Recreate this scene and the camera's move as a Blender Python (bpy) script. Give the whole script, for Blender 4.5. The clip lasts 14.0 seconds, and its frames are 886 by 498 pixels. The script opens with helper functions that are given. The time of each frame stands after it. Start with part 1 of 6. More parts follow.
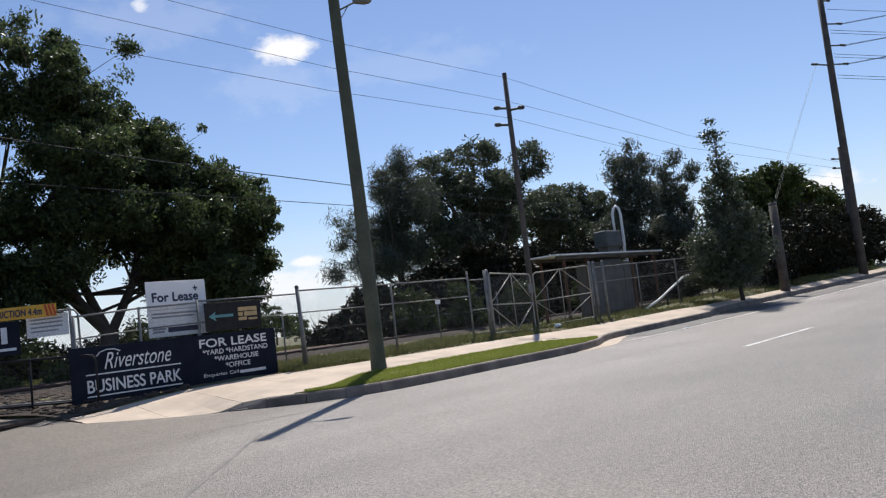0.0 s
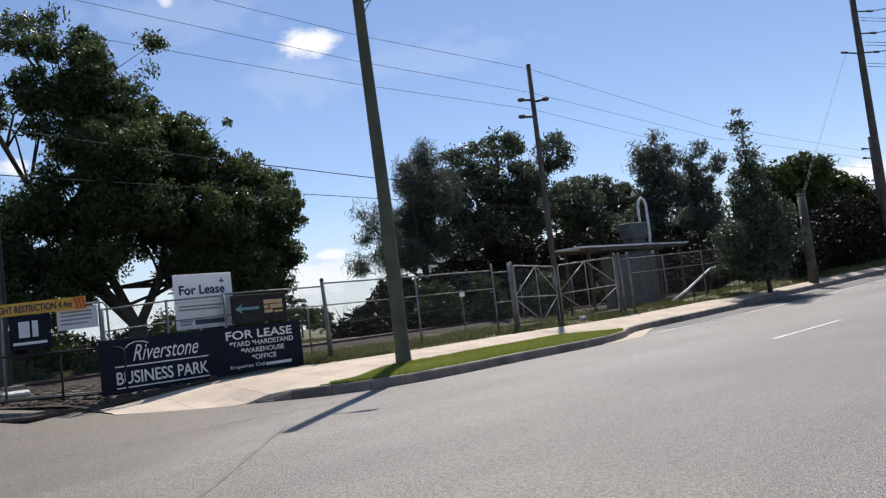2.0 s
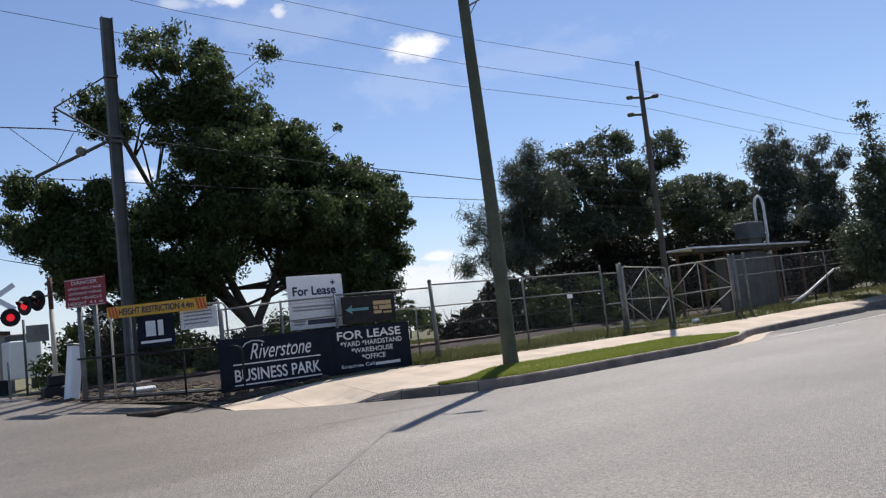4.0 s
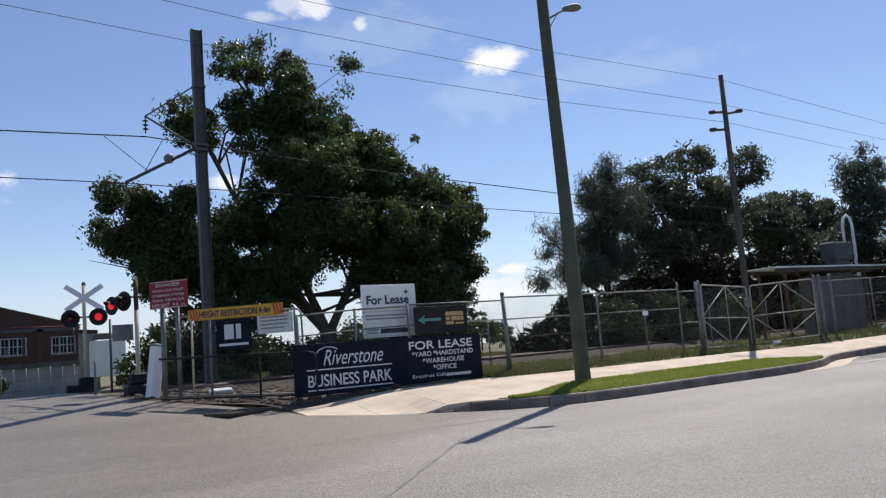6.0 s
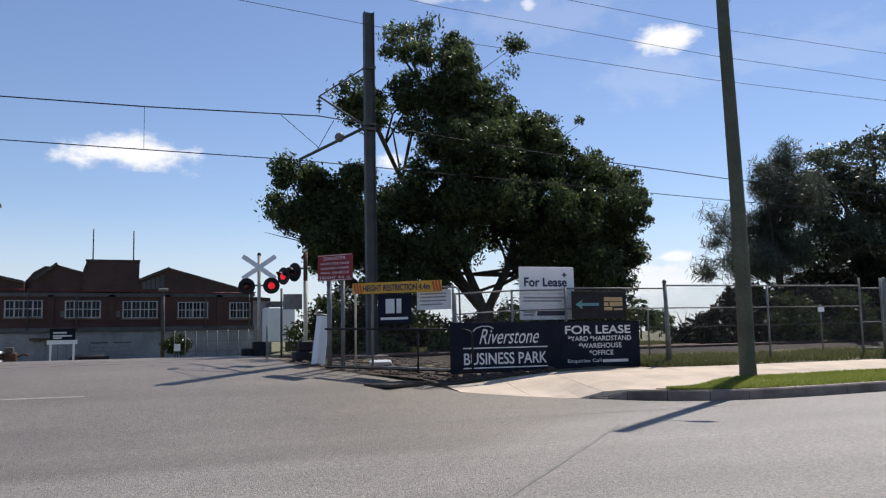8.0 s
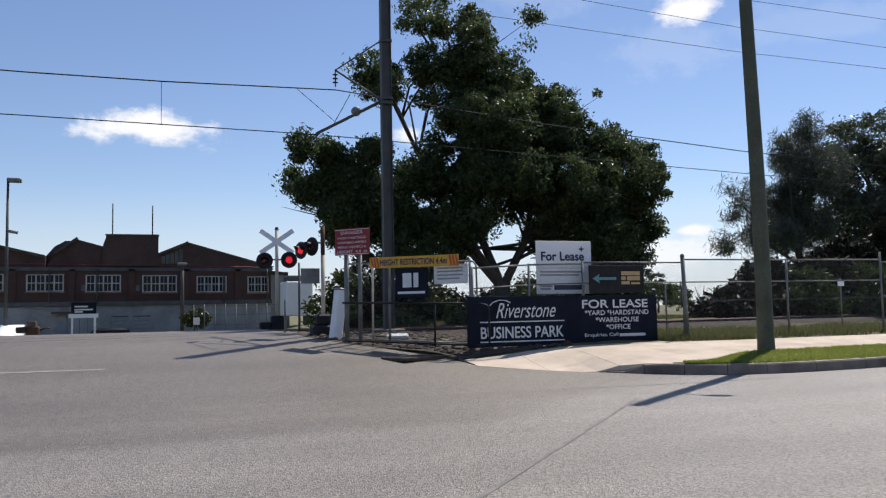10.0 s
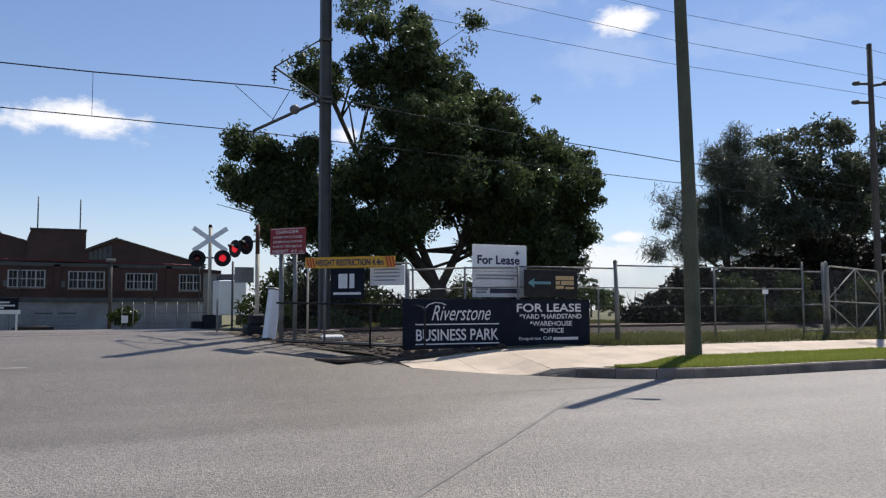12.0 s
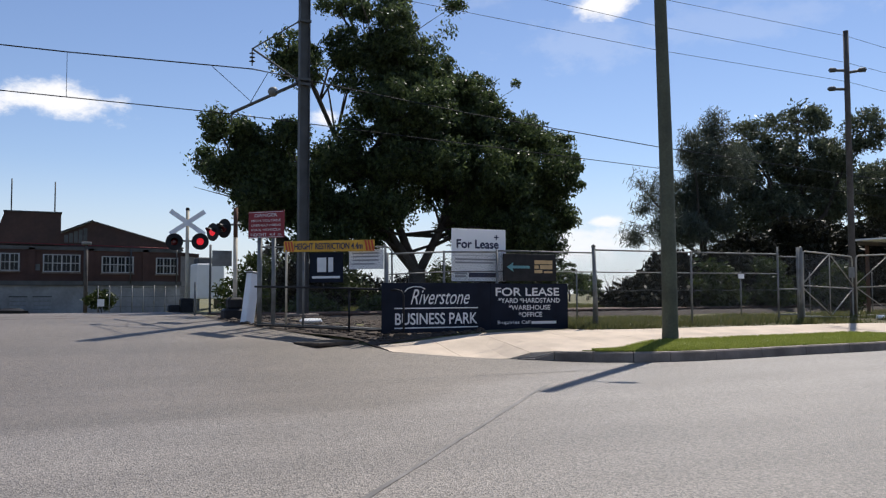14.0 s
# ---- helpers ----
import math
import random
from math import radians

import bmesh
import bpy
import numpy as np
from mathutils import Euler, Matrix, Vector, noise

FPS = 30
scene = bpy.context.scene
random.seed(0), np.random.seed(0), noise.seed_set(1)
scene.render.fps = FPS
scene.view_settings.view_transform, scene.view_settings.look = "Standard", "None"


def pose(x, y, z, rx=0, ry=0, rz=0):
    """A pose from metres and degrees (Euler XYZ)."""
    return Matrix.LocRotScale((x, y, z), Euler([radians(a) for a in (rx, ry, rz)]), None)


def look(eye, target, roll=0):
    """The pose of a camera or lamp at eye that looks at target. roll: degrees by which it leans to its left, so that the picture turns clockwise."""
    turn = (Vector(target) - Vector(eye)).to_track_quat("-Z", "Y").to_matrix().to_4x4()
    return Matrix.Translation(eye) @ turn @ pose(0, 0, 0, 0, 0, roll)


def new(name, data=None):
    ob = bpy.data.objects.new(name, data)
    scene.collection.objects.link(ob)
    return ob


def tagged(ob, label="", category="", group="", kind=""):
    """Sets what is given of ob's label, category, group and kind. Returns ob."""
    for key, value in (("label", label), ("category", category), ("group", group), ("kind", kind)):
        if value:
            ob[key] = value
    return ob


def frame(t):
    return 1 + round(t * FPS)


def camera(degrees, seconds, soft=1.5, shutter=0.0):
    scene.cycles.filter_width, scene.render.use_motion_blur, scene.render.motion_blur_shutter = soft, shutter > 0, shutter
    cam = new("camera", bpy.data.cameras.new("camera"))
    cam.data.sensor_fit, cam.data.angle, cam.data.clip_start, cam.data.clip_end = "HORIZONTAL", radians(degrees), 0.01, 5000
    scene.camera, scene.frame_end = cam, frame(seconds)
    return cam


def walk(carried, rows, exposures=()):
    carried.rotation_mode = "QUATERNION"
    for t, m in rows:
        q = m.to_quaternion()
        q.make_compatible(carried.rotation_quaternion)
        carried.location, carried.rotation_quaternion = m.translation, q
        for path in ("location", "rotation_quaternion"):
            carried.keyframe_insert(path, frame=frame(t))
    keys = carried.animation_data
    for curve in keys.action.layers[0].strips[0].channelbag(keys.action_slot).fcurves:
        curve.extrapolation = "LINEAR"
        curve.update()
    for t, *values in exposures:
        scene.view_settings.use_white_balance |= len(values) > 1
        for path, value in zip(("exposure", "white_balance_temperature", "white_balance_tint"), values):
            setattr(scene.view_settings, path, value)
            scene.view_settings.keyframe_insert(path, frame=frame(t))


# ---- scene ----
# the lens and the walk: a hand-held pan from one standing place (x along the railway fence, y towards it)
cam = camera(56.30, 14.0, soft=1.25)
EYE = (0.0, 0.0, 1.25)
ROWS = [
    (0.0, -46.71, 4.68, 6.74),
    (0.5, -46.16, 4.57, 6.65),
    (1.0, -45.93, 4.69, 6.62),
    (1.5, -45.77, 4.61, 6.54),
    (2.0, -44.98, 4.36, 6.77),
    (2.5, -43.75, 4.20, 7.07),
    (3.0, -42.42, 4.28, 7.17),
    (3.5, -40.34, 4.20, 7.14),
    (4.0, -37.64, 5.31, 6.42),
    (4.2, -36.71, 6.06, 6.26),
    (6.3, -30.80, 6.47, 3.50),
    (6.5, -29.06, 5.65, 2.58),
    (7.0, -24.14, 5.75, 2.02),
    (7.5, -21.71, 6.85, 1.59),
    (7.7, -21.67, 6.49, 1.27),
    (9.8, -20.29, 4.47, 1.31),
    (10.0, -20.31, 4.10, 1.07),
    (10.5, -21.17, 3.31, 0.62),
    (11.0, -22.32, 3.86, 0.62),
    (11.5, -23.37, 4.28, 0.51),
    (12.0, -24.68, 4.19, 0.20),
    (12.5, -25.76, 3.85, -0.23),
    (13.0, -26.36, 3.87, -0.06),
    (13.5, -26.43, 3.65, 0.07),
    (14.0, -26.12, 3.08, 0.12),
]
walk(cam, [(t, pose(*EYE, 90 + pitch, 0, yaw) @ pose(0, 0, 0, 0, 0, -roll)) for t, yaw, pitch, roll in ROWS])

# ---- world, sun, exposure ----
SUN_DIR = Vector((0.795, 0.605, 1.42)).normalized()
sun_el = math.asin(SUN_DIR.z)
sun_az = math.atan2(SUN_DIR.x, SUN_DIR.y)
world = bpy.data.worlds.new("sky")
scene.world = world
world.use_nodes = True
wn, wl = world.node_tree.nodes, world.node_tree.links
wn.clear()
w_out = wn.new("ShaderNodeOutputWorld")
w_bg = wn.new("ShaderNodeBackground")
w_sky = wn.new("ShaderNodeTexSky")
w_sky.sky_type = "NISHITA"
w_sky.sun_disc = False
w_sky.sun_elevation = sun_el
w_sky.sun_rotation = sun_az
w_sky.altitude = 30
w_sky.air_density, w_sky.dust_density, w_sky.ozone_density = 1.0, 0.10, 1.8
w_bg.inputs["Strength"].default_value = 0.105
w_tint = wn.new("ShaderNodeVectorMath")
w_tint.operation = "MULTIPLY"
w_tint.inputs[1].default_value = (1.02, 1.01, 1.13)
wl.new(w_sky.outputs[0], w_tint.inputs[0])


def vmath(op, a, b=None):
    """A vector-math node of the sky; a and b are sockets or values."""
    nd = wn.new("ShaderNodeVectorMath")
    nd.operation = op
    for sock, v in zip(nd.inputs, (a, b)):
        if v is None:
            continue
        if isinstance(v, (tuple, Vector)):
            sock.default_value = v
        else:
            wl.new(v, sock)
    return nd


def fmath(op, a, b=0.0):
    nd = wn.new("ShaderNodeMath")
    nd.operation = op
    for sock, v in zip(nd.inputs, (a, b)):
        if isinstance(v, (int, float)):
            sock.default_value = v
        else:
            wl.new(v, sock)
    return nd.outputs[0]


# fair-weather clouds: direction, half width, half height, density
CLOUDS = (
    ((0.0118, 0.9778, 0.2092), 0.074, 0.021, 1.0),
    ((0.5720, 0.7514, 0.3290), 0.033, 0.017, 1.0),
    ((0.3018, 0.9308, 0.2063), 0.019, 0.012, 0.9),
    ((0.3823, 0.8353, 0.3951), 0.028, 0.017, 0.8),
    ((0.4337, 0.8189, 0.3759), 0.012, 0.011, 0.7),
    ((0.3300, 0.8600, 0.3850), 0.030, 0.008, 0.4),
    ((0.3560, 0.8460, 0.3970), 0.022, 0.012, 0.5),
    ((0.5500, 0.7600, 0.2800), 0.080, 0.030, 0.13),
    ((0.4400, 0.8150, 0.3600), 0.110, 0.035, 0.12),
    ((0.6900, 0.6600, 0.3000), 0.120, 0.030, 0.10),
    ((0.9502, 0.2962, 0.0968), 0.042, 0.012, 1.0),
    ((0.5799, 0.8123, 0.0560), 0.085, 0.024, 0.75),
    ((0.6013, 0.7945, 0.0851), 0.021, 0.008, 0.9),
)
w_co = wn.new("ShaderNodeTexCoord")
w_noise = wn.new("ShaderNodeTexNoise")
w_noise.inputs["Scale"].default_value = 20.0
w_noise.inputs["Detail"].default_value = 7.0
w_noise.inputs["Roughness"].default_value = 0.62
w_sq = vmath("MULTIPLY", w_co.outputs["Generated"], (1.0, 1.0, 1.7))
wl.new(w_sq.outputs[0], w_noise.inputs["Vector"])
w_wob = fmath("MULTIPLY", fmath("SUBTRACT", w_noise.outputs["Fac"], 0.5), 2.6)
total = None
for d, hw, hh, dens in CLOUDS:
    d = Vector(d).normalized()
    e1 = d.cross(Vector((0, 0, 1))).normalized()
    e2 = e1.cross(d)
    rel = vmath("SUBTRACT", w_co.outputs["Generated"], d)
    a = vmath("DOT_PRODUCT", rel.outputs[0], e1 / hw).outputs["Value"]
    b = vmath("DOT_PRODUCT", rel.outputs[0], e2 / hh).outputs["Value"]
    r = fmath("SQRT", fmath("ADD", fmath("MULTIPLY", a, a), fmath("MULTIPLY", b, b)))
    m = wn.new("ShaderNodeMapRange")
    m.interpolation_type = "SMOOTHSTEP"
    m.inputs["From Min"].default_value, m.inputs["From Max"].default_value = 1.15, 0.35
    m.inputs["To Min"].default_value, m.inputs["To Max"].default_value = 0.0, dens
    wl.new(fmath("ADD", r, w_wob), m.inputs["Value"])
    total = m.outputs[0] if total is None else fmath("MAXIMUM", total, m.outputs[0])
w_mix = wn.new("ShaderNodeMix")
w_mix.data_type = "RGBA"
wl.new(total, w_mix.inputs["Factor"])
# summer haze whitens the sky towards the horizon
w_sep = wn.new("ShaderNodeSeparateXYZ")
wl.new(w_co.outputs["Generated"], w_sep.inputs[0])
w_haze = wn.new("ShaderNodeMapRange")
w_haze.interpolation_type = "SMOOTHSTEP"
w_haze.inputs["From Min"].default_value, w_haze.inputs["From Max"].default_value = 0.16, 0.0
w_haze.inputs["To Min"].default_value, w_haze.inputs["To Max"].default_value = 0.0, 0.75
wl.new(w_sep.outputs["Z"], w_haze.inputs["Value"])
w_hz = wn.new("ShaderNodeMix")
w_hz.data_type = "RGBA"
wl.new(w_haze.outputs[0], w_hz.inputs["Factor"])
wl.new(w_tint.outputs[0], w_hz.inputs["A"])
w_hz.inputs["B"].default_value = (6.3, 7.1, 8.2, 1)
wl.new(w_hz.outputs["Result"], w_mix.inputs["A"])
w_mix.inputs["B"].default_value = (9.6, 9.6, 9.9, 1)
wl.new(w_mix.outputs["Result"], w_bg.inputs["Color"])
wl.new(w_bg.outputs[0], w_out.inputs["Surface"])
sun_data = bpy.data.lights.new("sun", "SUN")
sun_data.energy, sun_data.angle, sun_data.color = 5.0, radians(0.55), (1.0, 0.95, 0.88)
sun_lamp = new("sun", sun_data)
sun_lamp.matrix_world = look(SUN_DIR * 60, (0, 0, 0))
scene.view_settings.exposure = 0.0

# ---- helpers for building ----
# the plan is drawn in units of the fence (2.1 high); U brings it to its true height of 1.8 m
U = 0.862


def mat(name, color, rough=0.7, metal=0.0, var=0.15, scale=4.0, bump=0.0, bump_scale=60.0, color2=None, fine=0.0, spec=0.5, island=0.0):
    """A procedural surface: base colour broken up by two scales of noise, with a fine relief."""
    m = bpy.data.materials.new(name)
    m.use_nodes = True
    n, l = m.node_tree.nodes, m.node_tree.links
    b = n["Principled BSDF"]
    b.inputs["Roughness"].default_value = rough
    b.inputs["Metallic"].default_value = metal
    b.inputs["Specular IOR Level"].default_value = spec
    tc = n.new("ShaderNodeTexCoord")
    big = n.new("ShaderNodeTexNoise")
    big.inputs["Scale"].default_value = scale
    big.inputs["Detail"].default_value = 6
    l.new(tc.outputs["Object"], big.inputs["Vector"])
    ramp = n.new("ShaderNodeValToRGB")
    c2 = color2 or tuple(c * (1 - 2 * var) for c in color)
    c1 = color if color2 else tuple(min(1, c * (1 + var)) for c in color)
    ramp.color_ramp.elements[0].color = (*c2, 1)
    ramp.color_ramp.elements[1].color = (*c1, 1)
    ramp.color_ramp.elements[0].position, ramp.color_ramp.elements[1].position = 0.32, 0.68
    l.new(big.outputs["Fac"], ramp.inputs["Fac"])
    col = ramp.outputs["Color"]
    small = n.new("ShaderNodeTexNoise")
    small.inputs["Scale"].default_value = bump_scale
    small.inputs["Detail"].default_value = 4
    l.new(tc.outputs["Object"], small.inputs["Vector"])
    if fine:
        mr = n.new("ShaderNodeMapRange")
        mr.inputs["From Min"].default_value, mr.inputs["From Max"].default_value = 0.25, 0.75
        mr.inputs["To Min"].default_value, mr.inputs["To Max"].default_value = 1 - fine, 1 + fine
        l.new(small.outputs["Fac"], mr.inputs["Value"])
        mx = n.new("ShaderNodeVectorMath")
        mx.operation = "SCALE"
        l.new(col, mx.inputs[0])
        l.new(mr.outputs[0], mx.inputs["Scale"])
        col = mx.outputs[0]
    if island:
        geo = n.new("ShaderNodeNewGeometry")
        mr = n.new("ShaderNodeMapRange")
        mr.inputs["To Min"].default_value, mr.inputs["To Max"].default_value = 1 - island, 1 + island
        l.new(geo.outputs["Random Per Island"], mr.inputs["Value"])
        mx = n.new("ShaderNodeVectorMath")
        mx.operation = "SCALE"
        l.new(col, mx.inputs[0])
        l.new(mr.outputs[0], mx.inputs["Scale"])
        col = mx.outputs[0]
    l.new(col, b.inputs["Base Color"])
    if bump:
        bn = n.new("ShaderNodeBump")
        bn.inputs["Strength"].default_value = bump
        bn.inputs["Distance"].default_value = 0.02
        l.new(small.outputs["Fac"], bn.inputs["Height"])
        l.new(bn.outputs[0], b.inputs["Normal"])
    return m


def part(name, bm, material, parent=None, label="", smooth=False):
    """Links a bmesh as one mesh object, under a thing or a part."""
    me = bpy.data.meshes.new(name)
    bm.to_mesh(me)
    bm.free()
    if smooth:
        me.shade_smooth()
    for one in (material if isinstance(material, (list, tuple)) else [material]):
        me.materials.append(one)
    ob = new(name, me)
    if parent:
        ob.parent = parent
    else:
        ob.scale = (U, U, U)
    if label:
        ob["label"] = label
    return ob


def thing(name, at, label, category, group="", kind=""):
    """An Empty at the base of a thing; parts hang under it."""
    e = new(name)
    e.empty_display_size = 0.1
    e.matrix_basis = Matrix.Scale(U, 4) @ (at if isinstance(at, Matrix) else Matrix.Translation(at))
    return tagged(e, label, category, group, kind)


def box(bm, x0, y0, z0, x1, y1, z1, bevel=0.0, m=None):
    vs = [bm.verts.new((x, y, z)) for z in (z0, z1) for y in (y0, y1) for x in (x0, x1)]
    fs = [bm.faces.new([vs[i] for i in q]) for q in ((0, 2, 3, 1), (4, 5, 7, 6), (0, 1, 5, 4), (2, 6, 7, 3), (0, 4, 6, 2), (1, 3, 7, 5))]
    if bevel:
        es = list({e for f in fs for e in f.edges})
        got = bmesh.ops.bevel(bm, geom=es, offset=bevel, segments=1, affect="EDGES")
        vs = list({v for f in got["faces"] for v in f.verts})
    if m is not None:
        bmesh.ops.transform(bm, matrix=m, verts=vs)
    return vs


def tube(bm, pts, radii, seg=8, caps=True):
    """A round bar through the points; radii one number or one a point."""
    pts = [Vector(p) for p in pts]
    if not isinstance(radii, (list, tuple)):
        radii = [radii] * len(pts)
    rings, up = [], None
    for i, p in enumerate(pts):
        d = (pts[min(i + 1, len(pts) - 1)] - pts[max(i - 1, 0)]).normalized()
        if up is None:
            up = d.orthogonal().normalized()
        up = (up - d * up.dot(d))
        up = up.normalized() if up.length > 1e-6 else d.orthogonal().normalized()
        w = d.cross(up)
        rings.append([bm.verts.new(p + (up * math.cos(a) + w * math.sin(a)) * radii[i]) for a in (2 * math.pi * k / seg for k in range(seg))])
    for a, b in zip(rings, rings[1:]):
        for k in range(seg):
            f = bm.faces.new((a[k], a[(k + 1) % seg], b[(k + 1) % seg], b[k]))
            f.smooth = seg > 5
    if caps and seg > 2:
        bm.faces.new(rings[0][::-1])
        bm.faces.new(rings[-1])
    return rings


def bm_box(*a, **k):
    bm = bmesh.new()
    box(bm, *a, **k)
    return bm


def bm_tube(*a, **k):
    bm = bmesh.new()
    tube(bm, *a, **k)
    return bm


def smoothstep(a, b, v):
    t = min(1.0, max(0.0, (v - a) / (b - a)))
    return t * t * (3 - 2 * t)


def grid_sheet(name, xs, ys, zf, material):
    """A sheet of ground over a grid of xs, ys with height zf(x, y)."""
    nx, ny = len(xs), len(ys)
    verts = [(x, y, zf(x, y)) for y in ys for x in xs]
    faces = [(j * nx + i, j * nx + i + 1, (j + 1) * nx + i + 1, (j + 1) * nx + i) for j in range(ny - 1) for i in range(nx - 1)]
    me = bpy.data.meshes.new(name)
    me.from_pydata(verts, [], faces)
    me.shade_smooth()
    me.materials.append(material)
    ob = new(name, me)
    ob.scale = (U, U, U)
    return ob


def steps(a, b, d):
    k = max(1, round((b - a) / d))
    return [a + (b - a) * i / k for i in range(k + 1)]

# ---- materials ----


def asphalt_mat():
    """Worn asphalt: pale aggregate grains in bitumen, wide patches and wheel-polished lanes."""
    m = mat("asphalt", (0.184, 0.161, 0.135), 0.56, var=0.09, scale=0.22, bump=0.0, bump_scale=26, fine=0.22)
    n, l = m.node_tree.nodes, m.node_tree.links
    b = n["Principled BSDF"]
    tc = n["Texture Coordinate"]
    vor = n.new("ShaderNodeTexVoronoi")
    vor.inputs["Scale"].default_value = 62.0
    l.new(tc.outputs["Object"], vor.inputs["Vector"])
    ramp = n.new("ShaderNodeMapRange")
    ramp.inputs["From Min"].default_value, ramp.inputs["From Max"].default_value = 0.0, 1.0
    ramp.inputs["To Min"].default_value, ramp.inputs["To Max"].default_value = 0.42, 1.58
    sep = n.new("ShaderNodeSeparateColor")
    l.new(vor.outputs["Color"], sep.inputs[0])
    l.new(sep.outputs[0], ramp.inputs["Value"])
    mul = n.new("ShaderNodeVectorMath")
    mul.operation = "SCALE"
    l.new(b.inputs["Base Color"].links[0].from_socket, mul.inputs[0])
    l.new(ramp.outputs[0], mul.inputs["Scale"])
    l.new(mul.outputs[0], b.inputs["Base Color"])
    mp = n.new("ShaderNodeMapping")
    mp.inputs["Scale"].default_value = (0.03, 0.9, 1.0)
    l.new(tc.outputs["Object"], mp.inputs["Vector"])
    lane = n.new("ShaderNodeTexNoise")
    lane.inputs["Scale"].default_value = 0.9
    l.new(mp.outputs[0], lane.inputs["Vector"])
    lr = n.new("ShaderNodeMapRange")
    lr.inputs["From Min"].default_value, lr.inputs["From Max"].default_value = 0.3, 0.7
    lr.inputs["To Min"].default_value, lr.inputs["To Max"].default_value = 0.88, 1.12
    l.new(lane.outputs["Fac"], lr.inputs["Value"])
    mul2 = n.new("ShaderNodeVectorMath")
    mul2.operation = "SCALE"
    l.new(mul.outputs[0], mul2.inputs[0])
    l.new(lr.outputs[0], mul2.inputs["Scale"])
    # the polished main lanes are paler, the coarse side road and the far lane darker and browner
    wob = n.new("ShaderNodeTexNoise")
    wob.inputs["Scale"].default_value = 0.35
    l.new(tc.outputs["Object"], wob.inputs["Vector"])
    sx = n.new("ShaderNodeSeparateXYZ")
    l.new(tc.outputs["Object"], sx.inputs[0])
    yy = n.new("ShaderNodeMath")
    yy.operation = "MULTIPLY_ADD"
    l.new(wob.outputs["Fac"], yy.inputs[0])
    yy.inputs[1].default_value = 2.2
    l.new(sx.outputs["Y"], yy.inputs[2])
    xl = n.new("ShaderNodeMapRange")
    xl.inputs["From Min"].default_value, xl.inputs["From Max"].default_value = 4.0, 10.0
    xl.inputs["To Min"].default_value, xl.inputs["To Max"].default_value = 4.5, 0.0
    l.new(sx.outputs["X"], xl.inputs["Value"])
    ysh = n.new("ShaderNodeMath")
    ysh.operation = "ADD"
    l.new(yy.outputs[0], ysh.inputs[0])
    l.new(xl.outputs[0], ysh.inputs[1])
    band = n.new("ShaderNodeValToRGB")
    band.color_ramp.elements[0].position, band.color_ramp.elements[0].color = 0.0, (0.90, 0.88, 0.87, 1)
    band.color_ramp.elements[1].position, band.color_ramp.elements[1].color = 1.0, (0.80, 0.755, 0.71, 1)
    for pos, col in ((0.42, (0.86, 0.84, 0.83)), (0.52, (1.06, 1.05, 1.06)), (0.74, (1.10, 1.09, 1.10)), (0.80, (0.84, 0.80, 0.76))):
        e = band.color_ramp.elements.new(pos)
        e.color = (*col, 1)
    yn = n.new("ShaderNodeMath")
    yn.operation = "DIVIDE"
    l.new(ysh.outputs[0], yn.inputs[0])
    yn.inputs[1].default_value = 20.0
    l.new(yn.outputs[0], band.inputs["Fac"])
    mul3 = n.new("ShaderNodeVectorMath")
    mul3.operation = "MULTIPLY"
    l.new(mul2.outputs[0], mul3.inputs[0])
    l.new(band.outputs[0], mul3.inputs[1])
    l.new(mul3.outputs[0], b.inputs["Base Color"])
    bn = n.new("ShaderNodeBump")
    bn.inputs["Strength"].default_value, bn.inputs["Distance"].default_value = 0.55, 0.012
    l.new(vor.outputs["Distance"], bn.inputs["Height"])
    l.new(bn.outputs[0], b.inputs["Normal"])
    return m


M_ASPHALT = asphalt_mat()
M_CONCRETE = mat("concrete", (0.585, 0.475, 0.365), 0.85, var=0.10, scale=1.2, bump=0.15, bump_scale=40, fine=0.06)
# kerb in two tones: the darker face colour holds shade as well as stains
M_KERBTOP = mat("pale_kerb_top", (0.42, 0.36, 0.30), 0.85, var=0.14, scale=2.0, bump=0.15, bump_scale=40, fine=0.12)
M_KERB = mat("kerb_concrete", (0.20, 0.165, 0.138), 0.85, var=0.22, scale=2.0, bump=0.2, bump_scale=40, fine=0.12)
M_SOIL = mat("soil_grass", (0.16, 0.155, 0.065), 0.95, color2=(0.10, 0.085, 0.045), scale=0.35, bump=0.8, bump_scale=9, fine=0.3)
M_DIRT = mat("dirt", (0.098, 0.072, 0.052), 0.95, color2=(0.040, 0.029, 0.022), scale=0.9, bump=0.8, bump_scale=14, fine=0.35)
M_TURF = mat("turf", (0.24, 0.24, 0.07), 0.9, color2=(0.17, 0.19, 0.05), scale=1.5, fine=0.3, bump_scale=30)
M_PAINT_LINE = mat("road_line_paint", (0.74, 0.72, 0.69), 0.7, color2=(0.46, 0.44, 0.42), scale=3.0, bump=0.2)
M_TIMBER_GREEN = mat("treated_pole", (0.105, 0.115, 0.075), 0.8, color2=(0.06, 0.065, 0.045), scale=1.3, bump=0.4, bump_scale=22, fine=0.2)
M_TIMBER = mat("weathered_timber", (0.115, 0.10, 0.085), 0.85, color2=(0.06, 0.05, 0.044), scale=2.0, bump=0.4, bump_scale=20, fine=0.2)
M_STEEL_DARK = mat("mast_steel", (0.10, 0.105, 0.108), 0.65, 0.2, color2=(0.06, 0.063, 0.062), scale=1.5, fine=0.1)
M_GALV = mat("galvanised_steel", (0.24, 0.245, 0.24), 0.6, 0.3, color2=(0.13, 0.13, 0.12), scale=3.0)
